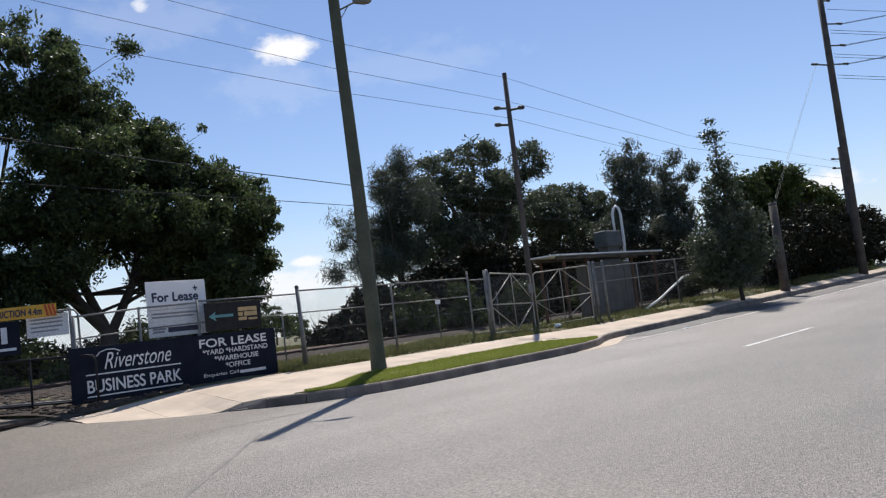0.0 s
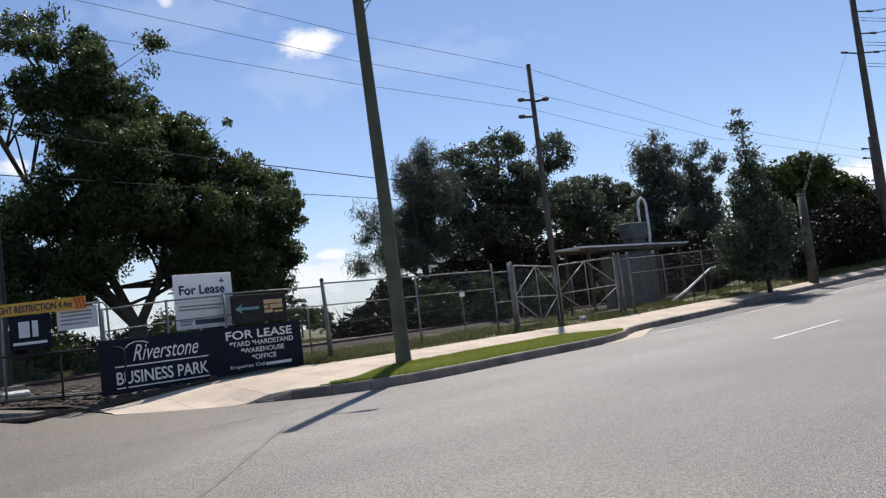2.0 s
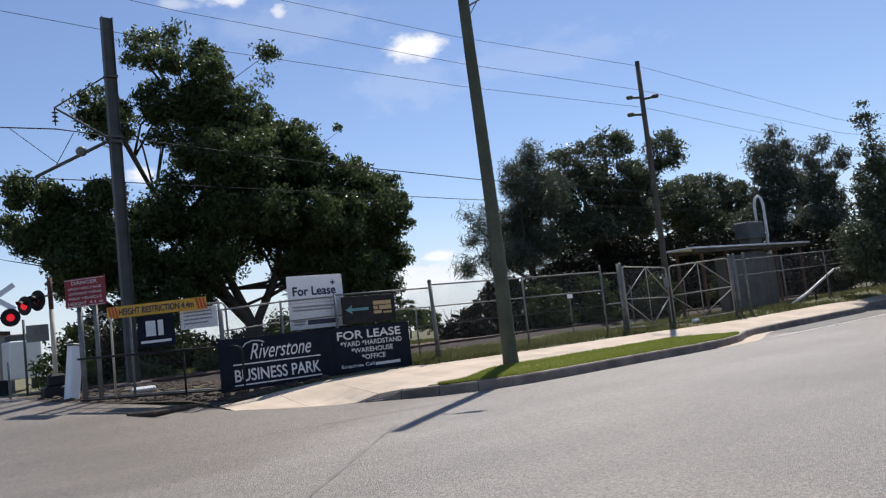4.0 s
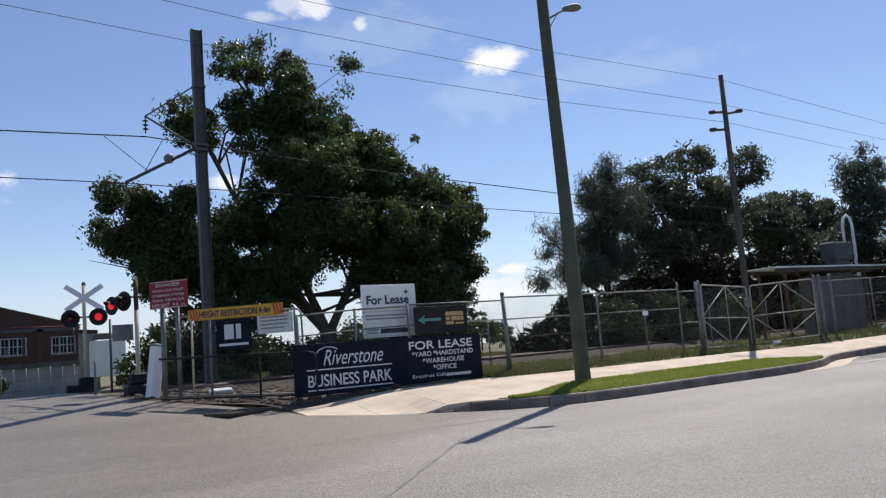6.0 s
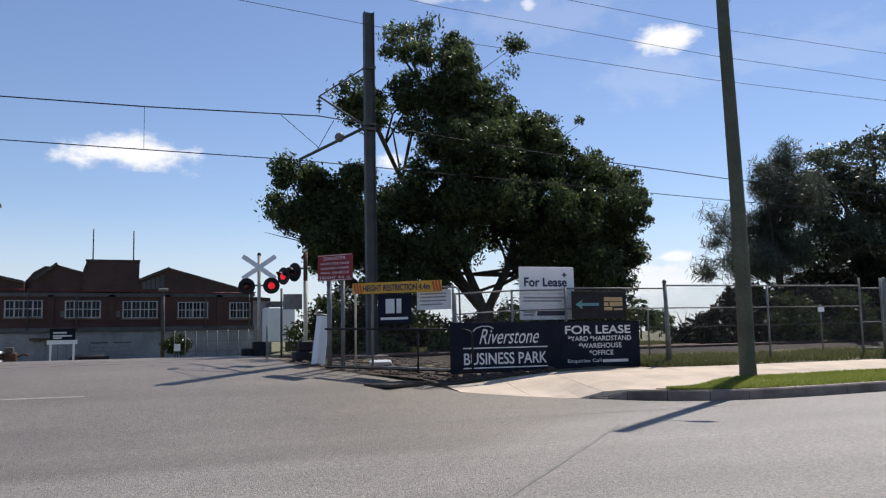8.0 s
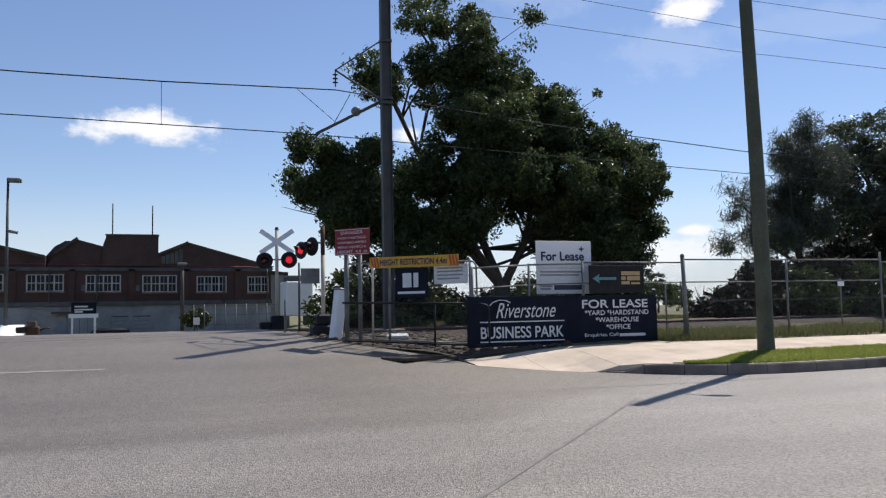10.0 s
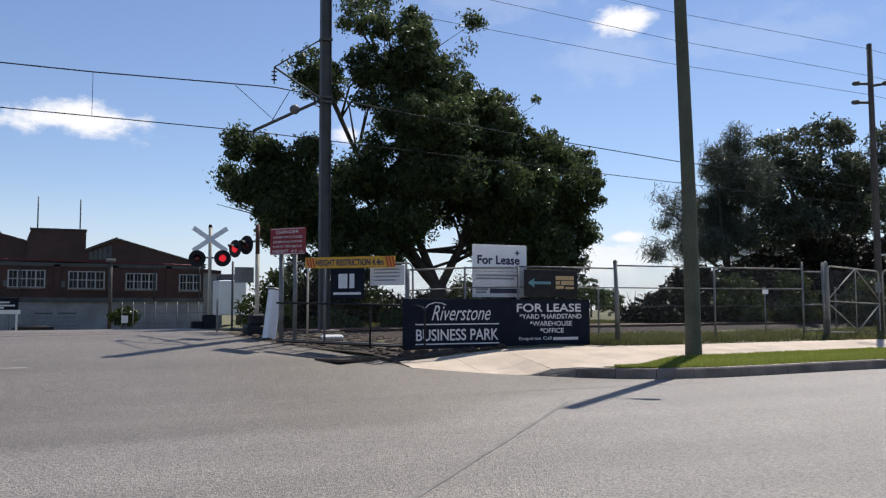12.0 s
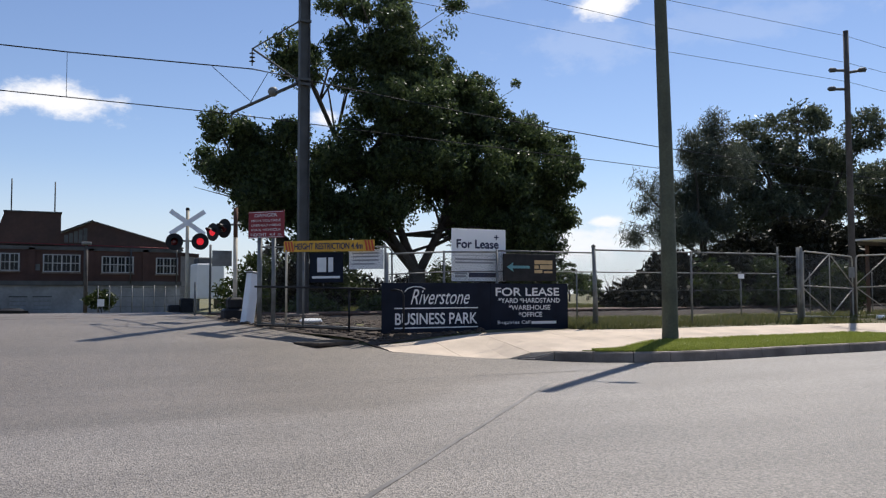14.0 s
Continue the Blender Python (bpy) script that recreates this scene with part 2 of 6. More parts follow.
M_MESHWIRE = mat("chain_link_wire", (0.12, 0.12, 0.117), 0.5, 0.3, var=0.2, scale=2.0)
M_BLACK = mat("black_paint", (0.018, 0.018, 0.020), 0.6, var=0.2, scale=5, spec=0.25)
M_NAVY = mat("navy_board", (0.010, 0.014, 0.026), 0.7, var=0.15, scale=2.0, spec=0.15)
M_WHITE = mat("white_board", (0.84, 0.85, 0.86), 0.5, var=0.02, scale=2.0)
M_INK = mat("dark_blue_print", (0.02, 0.025, 0.07), 0.5, var=0.1)
M_LETTER = mat("pale_letter_print", (0.72, 0.73, 0.74), 0.5, var=0.05)
M_GREYBAR = mat("grey_print", (0.32, 0.33, 0.36), 0.5, var=0.1)
M_TEAL = mat("teal_print", (0.12, 0.30, 0.34), 0.5, var=0.1)
M_GOLD = mat("tan_print", (0.50, 0.36, 0.18), 0.5, var=0.1)
M_YELLOW = mat("yellow_board", (0.66, 0.36, 0.025), 0.5, var=0.08, scale=4)
M_ORANGE = mat("orange_print", (0.55, 0.065, 0.018), 0.5, var=0.08)
M_RED = mat("red_board", (0.24, 0.010, 0.020), 0.5, var=0.1)
M_CREAM = mat("cream_paint", (0.62, 0.56, 0.44), 0.6, color2=(0.44, 0.37, 0.27), scale=3)
M_RUST = mat("rusty_steel", (0.15, 0.075, 0.045), 0.85, 0.2, color2=(0.08, 0.045, 0.03), scale=4, fine=0.2)
M_BALLAST = mat("ballast", (0.066, 0.047, 0.036), 0.95, color2=(0.028, 0.021, 0.017), scale=6, bump=1.0, bump_scale=18, fine=0.4)
M_BARK = mat("bark", (0.07, 0.058, 0.046), 0.9, color2=(0.035, 0.028, 0.023), scale=2.5, bump=0.6, bump_scale=14, fine=0.2)
M_BRICK = mat("brown_brick", (0.085, 0.045, 0.037), 0.9, color2=(0.052, 0.029, 0.026), scale=0.6, fine=0.15, bump_scale=8)
M_ROOFRUST = mat("rusted_iron_roof", (0.082, 0.044, 0.036), 0.8, color2=(0.052, 0.032, 0.027), scale=0.8, fine=0.15, bump_scale=6)
M_RENDERWALL = mat("pale_rendered_wall", (0.34, 0.345, 0.345), 0.85, color2=(0.21, 0.215, 0.215), scale=0.7, fine=0.12, bump_scale=5)
M_GATE = mat("weathered_gate_pipe", (0.42, 0.395, 0.33), 0.6, 0.15, color2=(0.26, 0.245, 0.205), scale=3)
M_FADED = mat("faded_line_paint", (0.34, 0.32, 0.29), 0.75, color2=(0.24, 0.22, 0.195), scale=4, bump=0.2)
M_CABINET = mat("weathered_cabinet_paint", (0.14, 0.136, 0.128), 0.7, color2=(0.085, 0.082, 0.078), scale=1.5)
M_DOOR = mat("grey_door", (0.27, 0.285, 0.295), 0.6, var=0.1)
M_RAIL = mat("rusty_rail", (0.11, 0.062, 0.045), 0.7, 0.3, color2=(0.06, 0.036, 0.028), scale=2)


def glass_mat():
    m = mat("dark_window_glass", (0.018, 0.02, 0.023), 0.25, var=0.2, scale=0.8, spec=0.2)
    return m


M_GLASS = glass_mat()


def leaf_mat(name, c1, c2, trans=0.35, spec=0.18):
    """Leaves: diffuse and light that comes through, varied leaf by leaf."""
    m = bpy.data.materials.new(name)
    m.use_nodes = True
    n, l = m.node_tree.nodes, m.node_tree.links
    out = n["Material Output"]
    b = n["Principled BSDF"]
    b.inputs["Roughness"].default_value = 0.42
    b.inputs["Specular IOR Level"].default_value = spec
    tr = n.new("ShaderNodeBsdfTranslucent")
    mix = n.new("ShaderNodeMixShader")
    mix.inputs[0].default_value = trans
    geo = n.new("ShaderNodeNewGeometry")
    ramp = n.new("ShaderNodeValToRGB")
    ramp.color_ramp.elements[0].color = (*c1, 1)
    ramp.color_ramp.elements[1].color = (*c2, 1)
    l.new(geo.outputs["Random Per Island"], ramp.inputs["Fac"])
    l.new(ramp.outputs[0], b.inputs["Base Color"])
    l.new(ramp.outputs[0], tr.inputs["Color"])
    l.new(b.outputs[0], mix.inputs[1])
    l.new(tr.outputs[0], mix.inputs[2])
    l.new(mix.outputs[0], out.inputs["Surface"])
    return m


M_GRASS = leaf_mat("grass_blades", (0.16, 0.20, 0.035), (0.34, 0.37, 0.09), 0.5)
M_DRYGRASS = leaf_mat("dry_grass_blades", (0.075, 0.10, 0.030), (0.23, 0.21, 0.09), 0.4)
M_LEAF_EUC = leaf_mat("eucalypt_leaves", (0.024, 0.040, 0.018), (0.115, 0.152, 0.056), 0.47, 0.35)
M_LEAF_CAS = leaf_mat("casuarina_needles", (0.050, 0.062, 0.042), (0.118, 0.134, 0.092), 0.34, 0.45)
M_LEAF_GREY = leaf_mat("grey_eucalypt_leaves", (0.046, 0.060, 0.036), (0.130, 0.150, 0.088), 0.38, 0.45)
M_LEAF_YOUNG = leaf_mat("street_tree_leaves", (0.038, 0.056, 0.026), (0.105, 0.125, 0.072), 0.25, 0.5)
M_LEAF_BUSH = leaf_mat("bush_leaves", (0.03, 0.045, 0.012), (0.08, 0.105, 0.03), 0.28)
# bush leaves darkened in base colour to stand in for deep shade
M_LEAF_DARK = leaf_mat("shaded_undergrowth_leaves", (0.014, 0.015, 0.010), (0.036, 0.034, 0.020), 0.08, 0.05)

# ---- ground, roads, pavement ----
KERB_X = (-60.0, 7.0, 8.2, 9.05, 9.4, 10.0, 10.65, 11.35, 12.4, 14.0, 16.1, 18.4, 20.2, 21.6, 22.8, 24.0, 26.3, 32.2, 33.2, 34.4, 400.0)
KERB_Y = (16.7, 16.7, 15.95, 15.5, 15.3, 14.75, 14.15, 13.74, 13.52, 13.52, 13.65, 13.66, 13.8, 14.25, 14.9, 15.4, 15.7, 15.75, 16.1, 16.55, 16.6)
FENCE_Y = 18.3


def kerb_y(x):
    return float(np.interp(x, KERB_X, KERB_Y))


def rise(x):
    """The road's climb along the fence."""
    d = x - 25.5
    return 0.0125 * (d + math.sqrt(d * d + 36.0)) - 0.009 if x < 250 else 5.6


def hump(y):
    """The climb of the crossing road to the rails, and its fall behind them."""
    return 0.82 * smoothstep(12.8, 25.5, y) - 0.85 * smoothstep(29, 56, y)


def road_z(x, y):
    return rise(x) * (1 - smoothstep(18.5, 26, y)) + hump(y) * (1 - smoothstep(6.5, 11.0, x))


def side_z(x, y):
    yk = kerb_y(x)
    k = smoothstep(6.5, 10.0, x)
    low = 1 - smoothstep(9.0, 9.9, x)
    bank = 0.19 * (1 - low * (1 - smoothstep(0.0, 1.9, y - yk))) + 0.38 * min(1.0, max(0.0, (y - yk) / max(0.5, 18.4 - yk))) + 0.02 * smoothstep(18.6, 25, y) - 0.05 * smoothstep(30, 45, y)
    dirt = hump(y) + 0.10 * smoothstep(17.3, 18.3, y) * smoothstep(5.2, 7.0, x) * (1 - smoothstep(19, 23, y))
    return rise(x) * (1 - smoothstep(18.5, 26, y)) + (1 - k) * dirt + k * bank


def road_right(y):
    """The crossing road's edge on the fence's side."""
    return 7.0 - 2.6 * smoothstep(16.7, 23.5, y)


def ground_z(x, y):
    far = -2.5 * smoothstep(60, 400, math.hypot(x, y))
    on_road = y < kerb_y(x) + 0.75 and -60 < x < 240 if x >= 7 else (y < 16.9 or -15 < x < road_right(y) - 0.05)
    if y < -9:
        return rise(x) * smoothstep(-60, -9, y) + 0.1 * smoothstep(-9, -11, y) + far
    if on_road:
        return road_z(x, min(y, kerb_y(x))) - 0.12
    bumps = 0.05 * noise.noise((x * 0.5, y * 0.5, 0)) + 0.03 * noise.noise((x * 1.9, y * 1.9, 4))
    return side_z(x, y) - 0.02 + bumps * smoothstep(17.0, 18.5, y) + far


gxs = [-2600, -1400, -700, -350, -180, -110, -80, -60] + steps(-50, -16, 3)[0:] + steps(-15, 44, 0.33) + steps(46, 110, 3) + [130, 160, 200, 240, 300, 420, 700, 1400, 2600]
gys = [-2600, -1200, -500, -200, -80, -40, -20, -12, -9] + steps(-6, 12, 2) + steps(12.6, 34, 0.33) + steps(36, 70, 4) + [80, 100, 130, 180, 260, 400, 700, 1300, 2600]
ground = tagged(grid_sheet("ground", gxs, gys, ground_z, M_SOIL), "rough grass and bare soil ground beside a railway", "ground", kind="structure")

# asphalt of the main road: from the far verge to the kerb's foot
rx = steps(-60, 6, 2) + steps(7, 30, 0.5) + steps(31, 60, 1) + steps(65, 240, 10)
nrow = 26
verts, faces = [], []
for x in rx:
    top = kerb_y(x) + (0.02 if x > 7 else 0.0)
    for j in range(nrow):
        y = -9 + (top + 9) * j / (nrow - 1)
        verts.append((x, y, road_z(x, y)))
for i in range(len(rx) - 1):
    for j in range(nrow - 1):
        a = i * nrow + j
        faces.append((a, a + nrow, a + nrow + 1, a + 1))
me = bpy.data.meshes.new("road")
me.from_pydata(verts, [], faces)
me.shade_smooth()
me.materials.append(M_ASPHALT)
road = new("road", me)
road.scale = (U, U, U)
tagged(road, "sunlit grey worn asphalt road", "road", kind="structure")

verts, faces = [], []
ys = steps(16.7, 36, 0.5) + steps(38, 76, 2)
ncol = 24
for y in ys:
    x1 = road_right(y)
    for i in range(ncol):
        x = -15 + (x1 + 15) * i / (ncol - 1)
        verts.append((x, y, road_z(x, y)))
for j in range(len(ys) - 1):
    for i in range(ncol - 1):
        a = j * ncol + i
        faces.append((a, a + 1, a + ncol + 1, a + ncol))
me = bpy.data.meshes.new("crossing_road")
me.from_pydata(verts, [], faces)
me.shade_smooth()
me.materials.append(M_ASPHALT)
crossing_road = new("crossing_road", me)
crossing_road.scale = (U, U, U)
tagged(crossing_road, "asphalt side road climbing over the railway crossing", "road", kind="structure")


# concrete footpath in cast bays, from the corner to the far end
def path_front(x):
    """The footpath's road side: along the kerb at the ramp, then behind the grass verge."""
    return kerb_y(x) + 0.16 + verge_depth(x) if x > 9.9 else kerb_y(x) + 0.16 * smoothstep(9.0, 9.6, x) + 0.015


def verge_depth(x):
    """The grass verge widens behind the kerb and closes again where the kerb turns in."""
    return max(0.0, 1.5 * smoothstep(10.3, 13.2, x) * (1 - smoothstep(19.6, 22.4, x)))


def path_back(x):
    return float(np.interp(x, (7.0, 8.0, 12.5, 14, 400), (17.55, 17.62, 17.6, 17.35, 17.45)))


def sheet_z(x, y):
    return side_z(x, y) + 0.012


pavement = tagged(new("pavement"), "pale concrete footpath cast in bays", "pavement", kind="structure")
pavement.scale = (U, U, U)
bay = [6.95, 8.3, 9.6, 11.3] + steps(12.8, 120, 1.5)
for x0, x1 in zip(bay, bay[1:]):
    bm = bmesh.new()
    cols = steps(x0 + 0.005, x1 - 0.005, 0.4)
    rows = []
    for x in cols:
        a, b = path_front(x), path_back(x)
        rows.append([bm.verts.new((x, a + (b - a) * j / 4, sheet_z(x, a + (b - a) * j / 4))) for j in range(5)])
    for r, q in zip(rows, rows[1:]):
        for j in range(4):
            bm.faces.new((r[j], q[j], q[j + 1], r[j + 1]))
    ext = bmesh.ops.extrude_face_region(bm, geom=bm.faces[:])
    bmesh.ops.translate(bm, vec=(0, 0, -0.1), verts=[v for v in ext["geom"] if isinstance(v, bmesh.types.BMVert)])
    bmesh.ops.recalc_face_normals(bm, faces=bm.faces[:])
    part("slab", bm, M_CONCRETE, pavement)

# kerb stones along the road's edge, dropped at the corner
kerb = tagged(new("kerb"), "cast concrete kerb, face darkened for stains and shade", "kerb", kind="structure")
kerb.scale = (U, U, U)
kx = [9.3, 9.9, 10.5, 11.2, 12.0, 13.2] + steps(14.6, 20.6, 1.5) + [21.3, 22.0, 22.7, 23.4, 24.2, 25.2, 26.3] + steps(28.0, 31.6, 1.8) + [32.2, 32.8, 33.5, 34.4] + steps(36, 120, 1.8)
for x0, x1 in zip(kx, kx[1:]):
    bm = bmesh.new()
    rows = []
    for x in (x0 + 0.006, (x0 + x1) / 2, x1 - 0.006):
        y = kerb_y(x)
        t = (kerb_y(x + 0.1) - kerb_y(x - 0.1)) / 0.2
        nx, ny = -t / math.hypot(1, t), 1 / math.hypot(1, t)
        zr, zt = road_z(x, y), side_z(x, y + 0.1)
        zt = zr + 0.02 + (zt - zr - 0.02) * smoothstep(9.2, 10.1, x)
        prof = ((0.0, zr - 0.1), (0.0, zr + 0.02), (0.025, zt - 0.02), (0.05, zt + 0.012), (0.15, zt + 0.016), (0.15, zr - 0.1))
        rows.append([bm.verts.new((x + nx * o, y + ny * o, z)) for o, z in prof])
    for r, q in zip(rows, rows[1:]):
        for j in range(5):
            bm.faces.new((r[j], q[j], q[j + 1], r[j + 1]))
    bm.faces.new(rows[0]), bm.faces.new(rows[-1][::-1])
    bmesh.ops.recalc_face_normals(bm, faces=bm.faces[:])
    # upward faces get the paler top, upright ones the shade-darkened face colour
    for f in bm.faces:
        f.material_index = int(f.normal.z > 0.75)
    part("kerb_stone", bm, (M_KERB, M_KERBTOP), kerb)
# pale concrete gutter apron where the kerb turns in
bm = bmesh.new()
rows = []
for x in steps(19.6, 25.4, 0.3):
    y = kerb_y(x) - 0.004
    w = 0.06 + 0.55 * math.sin(math.pi * (x - 19.6) / 5.8)
    rows.append([bm.verts.new((x, q, road_z(x, q) + 0.006 + 0.012 * (q > y - 0.01))) for q in (y - w, y)])
for r, q in zip(rows, rows[1:]):
    bm.faces.new((r[0], q[0], q[1], r[1]))
tagged(part("gutter_apron", bm, M_CONCRETE), "pale concrete gutter apron along the turning kerb", "gutter", kind="structure")

# ---- timber light pole ----
def light_pole():
    t = thing("street_light_pole", (13.54, 15.36, side_z(13.54, 15.36)), "leaning green-treated timber street light pole on the grass verge", "light pole")
    lean = Vector((-0.0115, 0.003, 1))
    part("pole", bm_tube([lean * h + Vector((0.03 * math.sin(h * 0.5), 0, 0)) for h in (-0.3, 0, 0.4, 2, 4, 6, 8, 9.5, 11.4)], [0.205, 0.20, 0.185, 0.178, 0.165, 0.155, 0.145, 0.138, 0.13], 16), M_TIMBER_GREEN, t)
    a = lean * 9.06
    arm = part("bracket_arm", bm_tube([a, a + Vector((0.18, -0.15, 0.10)), a + Vector((0.30, -0.25, 0.17)), a + Vector((0.40, -0.33, 0.22))], 0.024, 8), M_GALV, t, "grey steel bracket arm")
    part("brace", bm_tube([a + Vector((0, 0, -0.35)), a + Vector((0.24, -0.2, 0.12))], 0.012, 6), M_GALV, t)
    bm = bmesh.new()
    d = Vector((0.76, -0.65, 0)).normalized()
    c = a + Vector((0.45, -0.375, 0.24))
    secs = ((-0.14, 0.04, 0.045), (-0.08, 0.06, 0.07), (-0.02, 0.085, 0.075), (0.14, 0.12, 0.10), (0.27, 0.10, 0.085), (0.34, 0.04, 0.035))
    w = Vector((0, 0, 1)).cross(d)
    rings = [[bm.verts.new(c + d * o + w * math.cos(q) * rw + Vector((0, 0, math.sin(q) * rh))) for q in (k * math.pi / 5 for k in range(10))] for o, rw, rh in secs]
    for p, q in zip(rings, rings[1:]):
        for k in range(10):
            bm.faces.new((p[k], p[(k + 1) % 10], q[(k + 1) % 10], q[k]))
    bm.faces.new(rings[0]), bm.faces.new(rings[-1][::-1])
    part("lantern", bm, M_GALV, t, "grey cobra-head lantern", smooth=True)


light_pole()


# ---- writing ----
def text(body, x, z, width, height, material, parent, name="lettering", y=-0.016, bold=0.0, shear=0.0, align="L"):
    """Flat lettering in a sign's plane (x to the right, z up, facing -y), scaled to a width and a cap height."""
    cu = bpy.data.curves.new(name, "FONT")
    cu.body, cu.extrude, cu.shear = body, 0.0, shear
    tmp = bpy.data.objects.new(name, cu)
    flat = bpy.data.meshes.new_from_object(tmp)
    bpy.data.objects.remove(tmp)
    co = np.array([v.co[:] for v in flat.vertices])
    lo, hi = co.min(0), co.max(0)
    sx, sz = width / (hi[0] - lo[0]), height / (hi[1] - lo[1])
    polys = [list(p.vertices) for p in flat.polygons]
    b = bold * height
    shifts = ((0, 0), (b, 0), (-b, 0), (0, b), (0, -b)) if bold else ((0, 0),)
    # words stand apart by the wide gaps between their letters
    spans = sorted((min(co[i][0] for i in p), max(co[i][0] for i in p)) for p in polys)
    cuts, reach = [], spans[0][1]
    for left, right in spans:
        if left - reach > 0.2:
            cuts.append((left + reach) / 2)
        reach = max(reach, right)
    for n in range(len(cuts) + 1):
        mine = [p for p in polys if sum(co[p[0]][0] > c for c in cuts) == n]
        verts, faces = [], []
        for k, (dx, dz) in enumerate(shifts):
            o = len(verts)
            verts += [((c[0] - lo[0]) * sx + x + dx, y - 0.002 - 0.0007 * k, (c[1] - lo[1]) * sz + z + dz) for c in co]
            faces += [[o + q for q in p] for p in mine]
        used = sorted({q for f in faces for q in f})
        place = {q: i for i, q in enumerate(used)}
        me = bpy.data.meshes.new(name)
        me.from_pydata([verts[q] for q in used], [], [[place[q] for q in f] for f in faces])
        me.materials.append(material)
        ob = new(name, me)
        ob.parent = parent
    bpy.data.meshes.remove(flat)


def bar(x, z, w, h, material, parent, name="print_bar", y=-0.016):
    return part(name, bm_box(x, y - 0.003, z, x + w, y + 0.003, z + h), material, parent)


def board(name, x, y, z, w, h, material, label, category="sign", turn=0.0, thick=0.03, roll=0.0):
    """A flat sign board, its lower left corner at the given place."""
    t = thing(name, pose(x, y, z, 0, roll, turn), label, category)
    part("board", bm_box(0, -thick / 2, 0, w, thick / 2, h, bevel=0.004), material, t)
    return t


# ---- signs along the fence ----
ys = FENCE_Y - 0.12
s1 = board("business_sign", 7.30, ys, 0.51, 2.93, 1.20, M_NAVY, "navy business park sign board with white lettering on the fence")
text("Riverstone", 0.74, 0.68, 1.60, 0.36, M_LETTER, s1, shear=0.42)
part("swoosh", bm_tube([(0.58, -0.02, 0.98), (0.66, -0.02, 1.06), (0.82, -0.02, 1.11), (1.00, -0.02, 1.10), (1.12, -0.02, 1.05)], 0.014, 6), M_LETTER, s1, "white pen stroke")
bar(0.32, 0.575, 2.25, 0.028, M_LETTER, s1)
bar(0.32, 0.105, 2.25, 0.028, M_LETTER, s1)
text("BUSINESS PARK", 0.34, 0.20, 2.20, 0.27, M_LETTER, s1, bold=0.022)
s2 = board("lease_sign", 10.235, ys, 0.51, 2.33, 1.19, M_NAVY, "navy lease sign board with white lettering beside the business sign")
text("FOR LEASE", 0.15, 0.88, 1.90, 0.20, M_LETTER, s2, bold=0.035)
text("*YARD *HARDSTAND", 0.22, 0.70, 1.85, 0.125, M_LETTER, s2, bold=0.025)
text("*WAREHOUSE", 0.52, 0.52, 1.25, 0.125, M_LETTER, s2, bold=0.025)
text("*OFFICE", 0.82, 0.34, 0.70, 0.125, M_LETTER, s2, bold=0.025)
text("Enquiries Call", 0.20, 0.145, 0.96, 0.105, M_LETTER, s2, bold=0.015)
bar(1.20, 0.155, 0.76, 0.072, M_LETTER, s2)

s3 = board("estate_agent_sign", 9.32, FENCE_Y + 0.22, 1.76, 1.56, 1.33, M_WHITE, "white lease sign board with dark blue words, standing behind the fence")
text("For Lease", 0.14, 0.84, 1.20, 0.21, M_INK, s3, bold=0.05)
text("+", 1.22, 1.07, 0.12, 0.12, M_INK, s3, bold=0.06)
bar(0.0, 0.645, 1.56, 0.010, M_GREYBAR, s3)
for k, (w, zz) in enumerate(((1.18, 0.53), (1.10, 0.45))):
    bar(0.09, zz, w, 0.045, M_GREYBAR, s3)
bar(0.09, 0.17, 0.34, 0.05, M_GREYBAR, s3), bar(0.09, 0.10, 0.30, 0.05, M_GREYBAR, s3)
bar(0.48, 0.10, 0.86, 0.12, M_INK, s3)
for xx in (0.2, 1.3):
    part("post", bm_box(xx, 0.02, -1.4, xx + 0.07, 0.09, 1.2), M_GALV, s3)

s4 = board("direction_sign", 10.62, ys + 0.02, 1.765, 1.60, 0.70, M_BLACK, "black direction sign with a teal arrow on the fence")
bm = bmesh.new()
pts = ((0.10, 0.36), (0.30, 0.48), (0.27, 0.395), (0.78, 0.395), (0.78, 0.325), (0.27, 0.325), (0.30, 0.24))
f = bm.faces.new([bm.verts.new((px, -0.019, pz)) for px, pz in pts])
ex = bmesh.ops.extrude_face_region(bm, geom=[f])
bmesh.ops.translate(bm, vec=(0, 0.004, 0), verts=[v for v in ex["geom"] if isinstance(v, bmesh.types.BMVert)])
part("arrow", bm, M_TEAL, s4, "teal arrow")
for px, pz, w, h in ((0.93, 0.44, 0.55, 0.10), (0.93, 0.32, 0.13, 0.09), (1.10, 0.31, 0.38, 0.11), (0.93, 0.21, 0.24, 0.08), (1.22, 0.21, 0.26, 0.05)):
    bar(px, pz, w, h, M_GOLD, s4, "logo_block")

